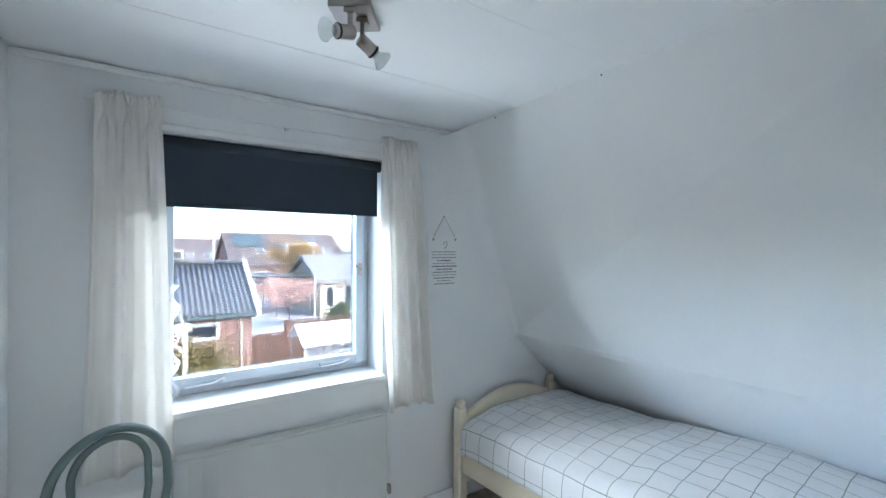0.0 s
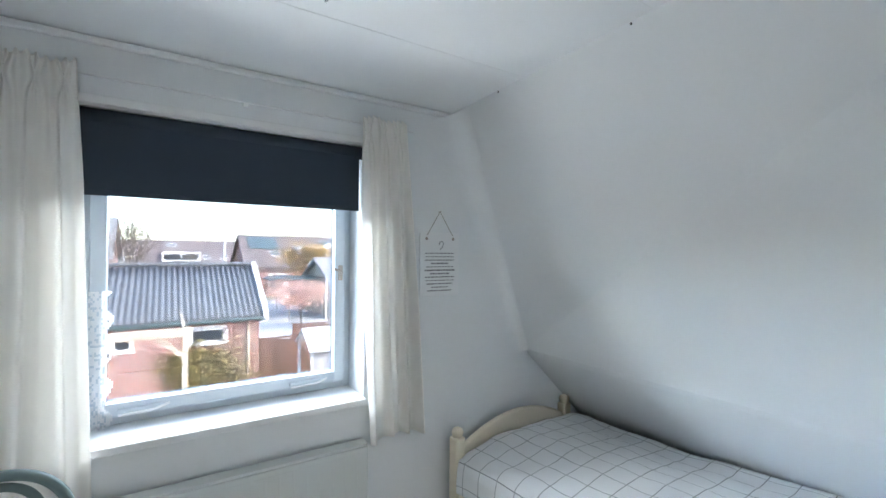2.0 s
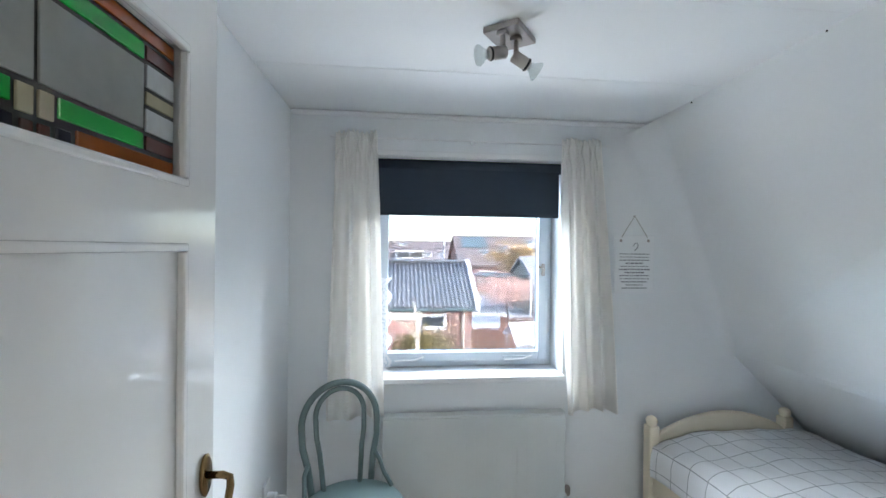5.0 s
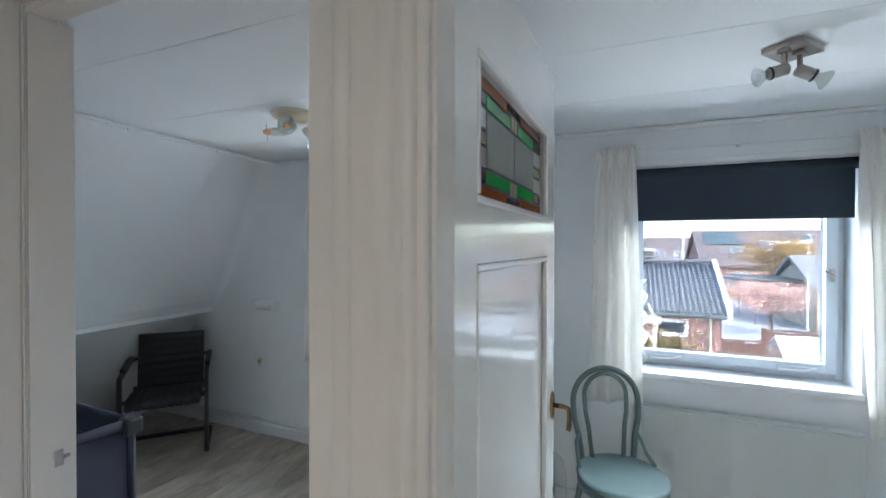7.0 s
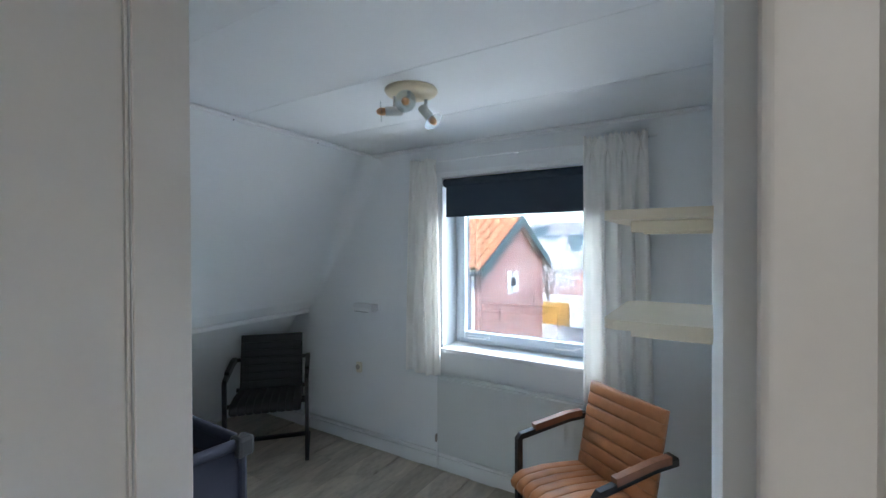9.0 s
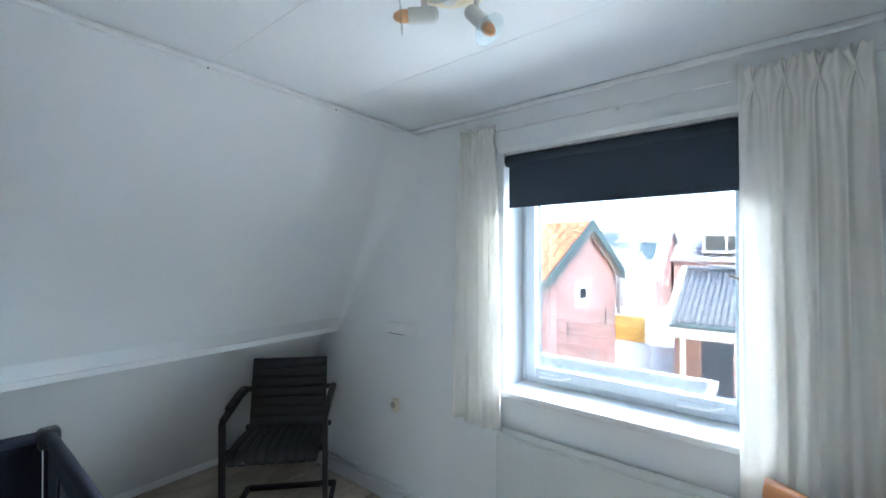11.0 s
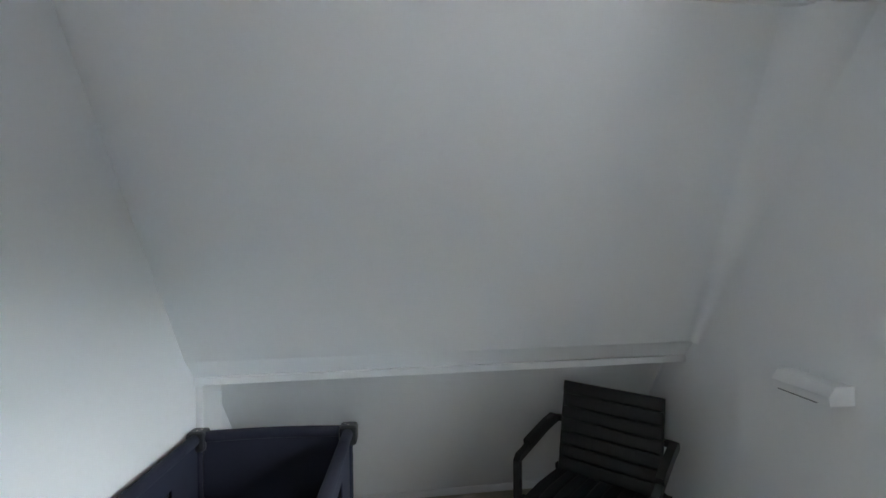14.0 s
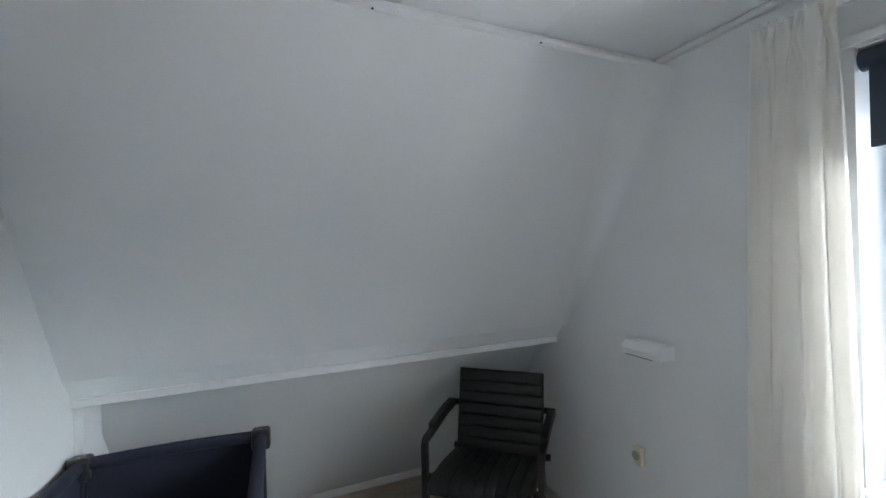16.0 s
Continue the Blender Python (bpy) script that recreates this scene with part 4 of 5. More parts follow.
# ---- west bedroom ----
def armchair(name, label, m, leather, arm_mat, group=""):
    """Cantilever armchair: ribbed seat and back on a square tube frame; front legs at y = -0.38."""
    c = thing(name, label, "armchair", m, group)

    back = part("backrest", B(-0.212, 0.212, 0.012, 0.388, 0.006, 0.036, bev=0.01, m=pose(0, -0.035, 0.435, 78, 0, 0)), leather, c)
    step = 0.40 / 7
    for i in range(7):
        bm = bmesh.new()
        rings = []
        for x, k in ((-0.22, 0.5), (-0.215, 0.8), (-0.205, 1.0), (0.205, 1.0), (0.215, 0.8), (0.22, 0.5)):
            rings.append([bm.verts.new((x, i * step + step * (0.5 + 0.5 * q), 0.0225 + k * (0.0225 if h > 0 else -0.0225) * abs(h))) for q, h in
                          ((-1, 0.5), (-0.92, 0.86), (-0.6, 1), (0, 1.06), (0.6, 1), (0.92, 0.86), (1, 0.5), (1, -0.5), (0.9, -0.9), (-0.9, -0.9), (-1, -0.5))])
        for p, q in zip(rings, rings[1:]):
            for k in range(11):
                bm.faces.new((p[k], p[(k + 1) % 11], q[(k + 1) % 11], q[k]))
        bm.faces.new(rings[0])
        bm.faces.new(rings[-1])
        bmesh.ops.transform(bm, matrix=pose(0, -0.035, 0.435, 78, 0, 0), verts=bm.verts[:])
        part("rib", bm, leather, back, smooth=True)
    prof = [(-0.43, 0.385), (-0.452, 0.40), (-0.455, 0.42), (-0.44, 0.447), (-0.40, 0.464), (-0.28, 0.468), (-0.14, 0.454), (-0.04, 0.44), (0.0, 0.445),
            (0.0, 0.40), (-0.04, 0.39), (-0.14, 0.40), (-0.28, 0.41), (-0.38, 0.395)]
    seat = part("seat", B(-0.21, 0.21, -0.40, -0.01, 0.408, 0.436, bev=0.008), leather, c)
    for k in range(9):
        bm = bmesh.new()
        w0, w1 = -0.225 + 0.05 * k, -0.225 + 0.05 * (k + 1)
        rings = []
        for x, q in ((w0, 0.16), (w0 + 0.004, 0.05), (w0 + 0.012, 0.0), (w1 - 0.012, 0.0), (w1 - 0.004, 0.05), (w1, 0.16)):
            rings.append([bm.verts.new((x, y + (-0.22 - y) * q * 0.08, z + (0.425 - z) * q)) for y, z in prof])
        for p, q in zip(rings, rings[1:]):
            for j in range(len(prof)):
                bm.faces.new((p[j], p[(j + 1) % len(prof)], q[(j + 1) % len(prof)], q[j]))
        bm.faces.new(rings[0])
        bm.faces.new(rings[-1])
        part("rib", bm, leather, seat, smooth=True)
    for s in (-1, 1):
        x = s * 0.262
        part("side_frame", T([(x, 0.02, 0.645), (x, -0.1, 0.64), (x, -0.375, 0.60), (x, -0.385, 0.59), (x, -0.385, 0.03), (x, -0.375, 0.015), (x, 0.06, 0.015)], 0.0135, square=True), BLACKSTEEL, c, "black square steel tube")
        part("armrest", T([(x, -0.02, 0.661), (x, -0.1, 0.659), (x, -0.3, 0.631)], 0.0155, square=True), arm_mat, c)
        part("side_stub", T([(x - s * 0.012, -0.02, 0.43), (x - s * 0.05, -0.02, 0.43)], 0.012, square=True), BLACKSTEEL, c)
        part("side_stub", T([(x - s * 0.012, -0.37, 0.43), (x - s * 0.05, -0.36, 0.43)], 0.012, square=True), BLACKSTEEL, c)
        part("back_stub", T([(x, 0.02, 0.645), (x - s * 0.05, 0.025, 0.645)], 0.012, square=True), BLACKSTEEL, c)
    part("crossbar", T([(-0.262, 0.06, 0.015), (0.262, 0.06, 0.015)], 0.0133, square=True), BLACKSTEEL, c)
    part("seat_bar", T([(-0.25, -0.2, 0.39), (0.25, -0.2, 0.39)], 0.012, square=True), BLACKSTEEL, c)
    return c


armchair("armchair", "black ribbed leather armchair on a black steel frame", pose(-3.05, 2.32, 0, 0, 0, 47.8), BLACKLEATHER, BLACKSTEEL, "ribbed armchairs")
armchair("armchair", "cognac ribbed leather armchair with wooden-toned armrests", pose(-0.53, 2.30, 0, 0, 0, -36), COGNAC, ARMWOOD, "ribbed armchairs")

cot = thing("travel_cot", "navy fabric folding travel cot with black corner caps", "travel cot")
CX0, CX1, CY0, CY1, CZ = -2.87, -1.69, 0.622, 1.185, 0.785
cor = [(CX0, CY0), (CX1, CY0), (CX1, CY1), (CX0, CY1)]
for (xa, ya), (xb, yb) in zip(cor, cor[1:] + cor[:1]):
    d = (Vector((xb, yb, 0)) - Vector((xa, ya, 0)))
    u = d.normalized()
    pts = []
    for i in range(9):
        f = i / 8
        pts.append((xa + d.x * f, ya + d.y * f, CZ - 0.012 + 0.007 * math.sin(math.pi * f)))
    rail = part("top_rail", T(pts, 0.021, n=12), NAVY, cot, smooth=True)
    a = Vector((xa, ya, 0)) + u * 0.02
    b = Vector((xb, yb, 0)) - u * 0.02
    nrm = Vector((-u.y, u.x, 0)) * 0.006
    low, hi = 0.12, CZ - 0.02
    length = (b - a).length
    place = Matrix.Translation(a) @ Matrix(((u.x, -u.y, 0, 0), (u.y, u.x, 0, 0), (0, 0, 1, 0), (0, 0, 0, 1)))
    bm = holed(0, length, low, hi, [(0.17, length - 0.17, 0.3, 0.68)] if length > 1 else [], -0.005, 0.005)
    bmesh.ops.transform(bm, matrix=place, verts=bm.verts[:])
    side = part("side_panel", bm, NAVY, cot)
    if length > 1:
        bm = B(0.171, length - 0.171, -0.0015, 0.0015, 0.301, 0.679)
        bmesh.ops.transform(bm, matrix=place, verts=bm.verts[:])
        part("mesh_window", bm, pane_mat("cot_netting", (0.45, 0.45, 0.47), 0.02, 0.6), side, "dark see-through netting")
for x, y in cor:
    cap = part("corner_cap", B(x - 0.034, x + 0.034, y - 0.034, y + 0.034, CZ - 0.06, CZ + 0.016, bev=0.014), BLACKPLASTIC, cot, "black plastic corner cap")
    sx, sy = (1 if x < -2.2 else -1), (1 if y < 0.9 else -1)
    for a, b in ((0.012, 0), (0, 0.012)):
        part("rivet", L([(0.004, 0), (0.0035, 0.002), (0.001, 0.003)], n=8, m=pose(x + sx * a - 0.004, y + sy * b, CZ + 0.0155)), CHROME, cap)
    part("leg", T([(x, y, CZ - 0.06), (x, y, 0.03)], 0.016, n=10), NAVY, cot)
    part("foot", B(x - 0.026, x + 0.026, y - 0.026, y + 0.026, 0, 0.05, bev=0.008), BLACKPLASTIC, cot)
part("base_mattress", B(CX0 + 0.03, CX1 - 0.03, CY0 + 0.03, CY1 - 0.03, 0.14, 0.17, bev=0.01), NAVY, cot)

for z in (1.60, 1.28):
    sh = thing("wall_shelf", "cream painted wall shelf with a rounded end", "shelf", group="wall shelves")
    bm = bmesh.new()
    out = [(-0.1855, 1.54)] + [(-0.42 - 0.045 * math.sin(a), 1.585 - 0.045 * math.cos(a)) for a in [math.pi / 2 * k / 5 for k in range(6)]] + [(-0.42 - 0.045 * math.cos(a), 2.0 + 0.045 * math.sin(a)) for a in [math.pi / 2 * k / 5 for k in range(6)]] + [(-0.1855, 2.045)]
    lo = [(x, y, z - 0.014) for x, y in out]
    hi = [(x, y, z + 0.014) for x, y in out]
    bm.free()
    part("board", prism(lo, hi), CREAM, sh)
    for y in (1.65, 1.94):
        part("bracket", B(-0.40, -0.1855, y - 0.01, y + 0.01, z - 0.05, z - 0.0145, bev=0.004), CREAM, sh)

tb = thing("wall_box", "small white wall box like a narrow shelf", "wall box", pose(-2.38, WALL_N, 1.05))
part("body", prism([(-0.095, -0.001, -0.025), (-0.095, -0.001, 0.028), (-0.095, -0.06, 0.028), (-0.095, -0.08, 0.0), (-0.095, -0.075, -0.025)],
                   [(0.095, -0.001, -0.025), (0.095, -0.001, 0.028), (0.095, -0.06, 0.028), (0.095, -0.08, 0.0), (0.095, -0.075, -0.025)]), WHITE, tb)
part("vent_strip", B(-0.08, 0.05, -0.074, -0.04, -0.030, -0.0255, bev=0.002), GREYINK, tb)
so = thing("wall_socket", "old ivory wall socket on the white wall", "wall socket", pose(-2.464, WALL_N - 0.0005, 0.585))
part("plate", B(-0.022, 0.022, -0.024, 0, -0.04, 0.04, bev=0.006), SOCKETMAT, so)
part("outlet", L([(0.013, 0), (0.019, 0.002), (0.019, 0.008), (0.012, 0.01)], n=18, m=pose(0, -0.0245, 0.005, 90)), STRING, so, "darkened socket outlet")

lamp2 = thing("ceiling_spot_cluster", "ivory round ceiling light with three small spots", "ceiling light", pose(-1.293, 1.73, CEILING))
part("base_disc", L([(0.112, -0.0005), (0.115, -0.006), (0.108, -0.018), (0.07, -0.03), (0.002, -0.034)], n=40), IVORY, lamp2, smooth=True)
L2 = pose(-1.293, 1.73, CEILING)
for at, aim in (((-1.352, 1.690, 2.092), (-0.74, -0.66, -0.06)), ((-1.262, 1.795, 2.100), (0.64, 0.03, -0.75)), ((-1.262, 1.672, 2.105), (0.35, -0.9, -0.15))):
    d = Vector(aim).normalized()
    p = L2.inverted() @ Vector(at)
    part("stem", T([(p.x, p.y, -0.024), (p.x, p.y, p.z + 0.015)], 0.0075, n=10), OUTWHITE, lamp2)
    m = Matrix.Translation(p - d * 0.032) @ d.to_track_quat("Z", "Y").to_matrix().to_4x4()
    h = part("spot_head", L([(0.009, -0.006), (0.018, 0.0), (0.0205, 0.008), (0.0205, 0.07), (0.019, 0.072)], n=24, m=m), OUTWHITE, lamp2, smooth=True)
    part("bulb", L([(0.016, 0.0725), (0.0165, 0.092), (0.009, 0.108), (0.001, 0.111)], n=18, m=m), GOLDBULB, h, "peach coloured bulb", smooth=True)
    part("glass_ring", L([(0.0172, 0.088), (0.044, 0.090), (0.044, 0.0925), (0.0172, 0.0925)], n=28, m=m), BULB, h, "thin clear glass disc")


# ---- outdoors ----
GZ = -2.7
structure("ground", B(-300, 300, WALL_OUT + 0.001, 400, GZ - 0.3, GZ), GRASS, "garden and street ground", "ground")
structure("pavement", B(-14, 14, WALL_OUT + 0.002, 38, GZ + 0.001, GZ + 0.03), PAVING, "pale paved back yard", "pavement")
structure("lawn", B(2.9, 5.4, 15.2, 18.5, GZ + 0.031, GZ + 0.06), LAWN, "strip of bright green lawn behind the fence", "lawn")
# outer roof and rear wall stay unseen, added to block the sun from indoors
structure("house_roof", prism([(-4.6, -1.7, -0.3), (-2.2, -1.7, 2.55), (1.8, -1.7, 2.55), (3.9, -1.7, -0.3), (4.1, -1.7, -0.3), (0, -1.7, 5.2), (-4.8, -1.7, -0.3)],
                              [(-4.6, 2.95, -0.3), (-2.2, 2.95, 2.55), (1.8, 2.95, 2.55), (3.9, 2.95, -0.3), (4.1, 2.95, -0.3), (0, 2.95, 5.2), (-4.8, 2.95, -0.3)]), DARKROOF, "unseen roof over the bedrooms, added to keep the sun out", "roof")
structure("wall_rear", B(-4.3, 3.6, -1.72, -1.61, -2.7, 2.5), BRICK, "unseen rear wall of the house, added to keep the sun out", "wall")

shed = thing("brick_barn", "brick barn with a weathered corrugated cement roof", "barn")
SX0, SX1, SY0, SYR, SY1, SE, SR = -3.2, 2.72, 13.1, 15.1, 17.1, -0.22, 1.0
bm = prism([(SX0 + 0.05, SY0 + 0.1, GZ), (SX0 + 0.05, SY0 + 0.1, SE), (SX0 + 0.05, SYR, SR - 0.1), (SX0 + 0.05, SY1 - 0.1, SE), (SX0 + 0.05, SY1 - 0.1, GZ)],
           [(SX1 - 0.08, SY0 + 0.1, GZ), (SX1 - 0.08, SY0 + 0.1, SE), (SX1 - 0.08, SYR, SR - 0.1), (SX1 - 0.08, SY1 - 0.1, SE), (SX1 - 0.08, SY1 - 0.1, GZ)])
part("wall", bm, BRICK, shed)


def corrugated(name, ya, za, yb, zb):
    bm = bmesh.new()
    n = 400
    rows = []
    for k in range(2):
        for q in range(4):
            f = q / 3
            rows.append([bm.verts.new((SX0 + (SX1 - SX0) * i / n, ya + (yb - ya) * f, za + (zb - za) * f + 0.032 * math.sin(2 * math.pi * i / 9.0) - k * 0.012)) for i in range(n + 1)])
    for k in range(2):
        for q in range(3):
            a, b = rows[k * 4 + q], rows[k * 4 + q + 1]
            for i in range(n):
                bm.faces.new((a[i], a[i + 1], b[i + 1], b[i]))
    for q in (0, 3):
        a, b = rows[q], rows[4 + q]
        for i in range(n):
            bm.faces.new((a[i], a[i + 1], b[i + 1], b[i]))
    return part(name, bm, CORR, shed, "weathered grey corrugated sheeting", smooth=True)


corrugated("roof", SY0 - 0.12, SE - 0.02, SYR, SR)
corrugated("roof", SYR, SR, SY1 + 0.1, SE - 0.02)
part("ridge_cap", T([(SX0, SYR, SR + 0.05), (SX1, SYR, SR + 0.05)], 0.06, n=10), CORR, shed)
for x in (SX0 - 0.06, SX1 + 0.05):
    for yb in (SY0 - 0.15, SY1 + 0.15):
        part("bargeboard", prism([(x - 0.07, yb, SE - 0.16), (x - 0.07, yb, SE + 0.08), (x - 0.07, SYR, SR + 0.12), (x - 0.07, SYR, SR - 0.16)],
                                 [(x + 0.07, yb, SE - 0.16), (x + 0.07, yb, SE + 0.08), (x + 0.07, SYR, SR + 0.12), (x + 0.07, SYR, SR - 0.16)]), OUTWHITE, shed, "white painted verge board")
part("gutter", T([(SX0, SY0 - 0.17, SE - 0.1), (SX1, SY0 - 0.17, SE - 0.1)], 0.055, n=10), GREENPAINT, shed)
part("downpipe", T([(2.36, SY0 + 0.03, SE - 0.1), (2.36, SY0 + 0.03, GZ)], 0.04, n=10), PALEWOOD, shed)


def barn_window(x0, x1, z0, z1):
    w = part("window", holed(x0, x1, z0, z1, [(x0 + 0.1, x1 - 0.1, z0 + 0.1, z1 - 0.1)], SY0 + 0.04, SY0 + 0.12), OUTWHITE, shed, "white window frame with dark glass")
    part("pane", B(x0 + 0.1, x1 - 0.1, SY0 + 0.085, SY0 + 0.099, z0 + 0.1, z1 - 0.1), DARKGLASS, w)


barn_window(1.0, 1.86, -0.93, -0.46)
barn_window(-0.55, -0.08, -0.95, -0.58)
part("door", B(-3.1, -2.58, SY0 + 0.03, SY0 + 0.098, GZ, -0.55, bev=0.01), FENCEWOOD, shed, "red-brown wooden door")
# flat dark panel on the brick, drawn as the shade inside the gateway
part("gate_shade_panel", B(-2.52, -1.88, SY0 + 0.06, SY0 + 0.097, GZ, -0.5), DARKGLASS, shed, "flat dark panel painted as the gateway's shade")
part("lintel_board", B(-3.2, -1.3, SY0 - 0.02, SY0 + 0.099, -0.5, -0.3, bev=0.01), OUTWHITE, shed)


def leaves(name, parent, material, centre, radius, count, size, seed, flat=1.0, smooth=False):
    """A cloud of small leaf quads, denser towards several clumps."""
    rnd = random.Random(seed)
    cl = []
    for _ in range(max(6, count // 130)):
        d = Vector((rnd.gauss(0, 1), rnd.gauss(0, 1), rnd.gauss(0, 1))).normalized() * rnd.uniform(0.2, 0.95)
        cl.append((Vector((d.x * radius[0], d.y * radius[1], d.z * radius[2])), rnd.uniform(0.12, 0.32)))
    verts, faces = [], []
    for _ in range(count):
        p, s = rnd.choice(cl)
        q = p + Vector((rnd.gauss(0, 1) * radius[0] * s, rnd.gauss(0, 1) * radius[1] * s, rnd.gauss(0, 1) * radius[2] * s)) + Vector(centre)
        a = Vector((rnd.gauss(0, 1), rnd.gauss(0, 1), rnd.gauss(0, 1))).normalized()
        b = a.orthogonal().normalized()
        k = size * rnd.uniform(0.5, 1.3)
        i = len(verts)
        verts += [q - a * k, q + b * k * 0.5, q + a * k, q - b * k * 0.5]
        faces.append((i, i + 1, i + 2, i + 3))
    me = bpy.data.meshes.new(name)
    me.from_pydata([tuple(v) for v in verts], [], faces)
    me.materials.append(material)
    ob = new(name, me)
    ob.parent = parent
    return ob


def tree(label, base, height, crown, material, count, size, seed, limbs=7, trunk=0.09):
    rnd = random.Random(seed)
    t = thing("tree", label, "tree", pose(*base))
    bm = T([(0, 0, 0), (0.03 * height, 0, height * 0.22), (0, 0.02 * height, height * 0.45)], trunk, n=8, r_end=trunk * 0.6)
    for i in range(limbs):
        a = 2 * math.pi * i / limbs + rnd.uniform(-0.3, 0.3)
        k = rnd.uniform(0.6, 1.0)
        s = Vector((0, 0.01 * height, height * rnd.uniform(0.28, 0.45)))
        e = Vector((math.cos(a) * crown[0] * k, math.sin(a) * crown[1] * k, height * rnd.uniform(0.65, 0.98)))
        mid = s.lerp(e, 0.5) + Vector((0, 0, 0.05 * height))
        tube(bm, [s, mid, e], trunk * 0.45, n=6, r_end=trunk * 0.1)
        for j in range(5):
            q = s.lerp(e, rnd.uniform(0.4, 0.95))
            tube(bm, [q, q + Vector((rnd.uniform(-1, 1) * crown[0] * 0.4, rnd.uniform(-1, 1) * crown[1] * 0.4, rnd.uniform(0.05, 0.25) * height))], trunk * 0.14, n=5, r_end=trunk * 0.05)
    part("trunk", bm, BARK, t)
    if count:
        leaves("crown", t, material, (0, 0, height - crown[2]), crown, count, size, seed)
    return t


tree("pink blossoming ornamental tree behind the fence", (6.5, 24, GZ), 2.65, (1.55, 1.5, 0.85), BLOSSOM, 5200, 0.055, 21, trunk=0.06)
tree("tall tree with golden spring twigs", (8.9, 32, GZ), 5.0, (1.9, 1.8, 1.2), AUTUMN, 3200, 0.08, 22)
tree("bare tree beyond the barn roof", (-1.3, 35, GZ), 6.9, (1.7, 1.5, 1.7), BARK, 2200, 0.05, 23, limbs=14)
WHITEBLOSSOM = mat("white_blossom", (0.72, 0.70, 0.66), 0.8, var=0.2, scale=3, bump=0)
tree("white blossoming tree beside the brick outbuilding", (-7.4, 22, GZ), 4.6, (1.5, 1.4, 1.4), WHITEBLOSSOM, 3200, 0.07, 26, trunk=0.07)
ivy = thing("ivy_bush", "overgrown yellow-green climber against the barn wall", "shrub", pose(1.35, SY0 - 0.05, GZ))
leaves("foliage", ivy, IVY, (0.05, 0, 1.05), (0.95, 0.16, 0.75), 3000, 0.07, 31)
part("stem", T([(0, 0, 0), (0.1, 0, 0.5), (-0.1, 0, 1.1)], 0.03, n=6), BARK, ivy)
sb = thing("shrub", "small green garden shrub", "shrub", pose(9.0, 22.5, GZ))
leaves("foliage", sb, SHRUB, (0, 0, 0.8), (0.9, 0.8, 0.75), 1800, 0.07, 33)
part("stem", T([(0, 0, 0), (0, 0, 0.7)], 0.04, n=6), BARK, sb)

pg = thing("pergola", "pale timber pergola with a corner brace", "pergola")
part("post", B(0.76, 0.84, 8.96, 9.04, GZ, 0.23, bev=0.006), PALEWOOD, pg)
part("post", B(-2.2, -2.12, 8.96, 9.04, GZ, 0.05, bev=0.006), PALEWOOD, pg)
part("beam", B(-2.4, 0.9, 8.95, 9.05, 0.06, 0.2, bev=0.006), PALEWOOD, pg)
part("brace", T([(0.8, 9.0, -0.28), (0.4, 9.0, 0.08)], 0.035, square=True), PALEWOOD, pg)
part("rafter", B(0.77, 0.83, 9.051, 11.5, 0.06, 0.14, bev=0.006), PALEWOOD, pg)


def fence(label, x0, x1, y, top):
    f = thing("fence", label, "fence", group="garden fences")
    n = int((x1 - x0) / 0.16)
    d = (x1 - x0) / n
    rnd = random.Random(int(x0 * 10))
    for i in range(n):
        part("board", B(x0 + i * d + 0.006, x0 + (i + 1) * d - 0.006, y, y + 0.025, GZ, top + rnd.uniform(-0.02, 0.02)), FENCEWOOD, f)
    for x in (x0, x1):
        part("post", B(x - 0.05, x + 0.05, y + 0.03, y + 0.13, GZ, top + 0.08, bev=0.008), FENCEWOOD, f)
    part("cap_rail", B(x0, x1, y - 0.02, y + 0.06, top + 0.025, top + 0.06), FENCEWOOD, f)


fence("red-brown wooden board fence beside the barn", 2.78, 3.72, 14, -1.12)
fence("taller red-brown wooden board fence", 3.8, 7.2, 14.1, -0.8)

gh_ = thing("greenhouse", "small white framed greenhouse with a pale roof", "greenhouse", pose(3.6, 11.6, GZ))
for x in (0, 0.95, 1.9):
    for y in (0, 1.2):
        part("post", B(x - 0.03, x + 0.03, y - 0.03, y + 0.03, 0.031, 1.75, bev=0.005), OUTWHITE, gh_)
part("roof", prism([(-0.1, -0.15, 1.7), (-0.1, 0.6, 2.15), (-0.1, 1.35, 1.7), (-0.1, 1.35, 1.66), (-0.1, 0.6, 2.1), (-0.1, -0.15, 1.66)],
                   [(2.0, -0.15, 1.7), (2.0, 0.6, 2.15), (2.0, 1.35, 1.7), (2.0, 1.35, 1.66), (2.0, 0.6, 2.1), (2.0, -0.15, 1.66)]), OUTWHITE, gh_)
for i in range(4):
    x = 0.05 + i * 0.47
    part("pane", B(x, x + 0.42, -0.005, 0.005, 0.1, 1.65), PALEROOF, gh_)
for z in (0.06, 0.9, 1.66):
    part("rail", B(0, 1.9, -0.02, 0.02, z - 0.02, z + 0.02), OUTWHITE, gh_)

for x, y, z1, r in ((6.6, 20, 0.45, 0.035), (2.27, 18, 1.75, 0.03)):
    p = thing("garden_pole", "slim pale pole standing in a garden", "pole", pose(x, y, GZ))
    part("mast", T([(0, 0, 0), (0, 0, z1 - GZ)], r, n=10), OUTWHITE, p)
    part("top_cap", L([(r * 1.3, 0), (r * 1.3, 0.03), (0.005, 0.06)], n=10, m=pose(0, 0, z1 - GZ)), OUTWHITE, p)
tp = thing("trampoline", "dark green garden trampoline with a safety edge", "trampoline", pose(7.7, 29, GZ))
part("mat", L([(1.8, 2.3), (1.85, 2.36), (0.01, 2.37)], n=30), BLACKPLASTIC, tp)
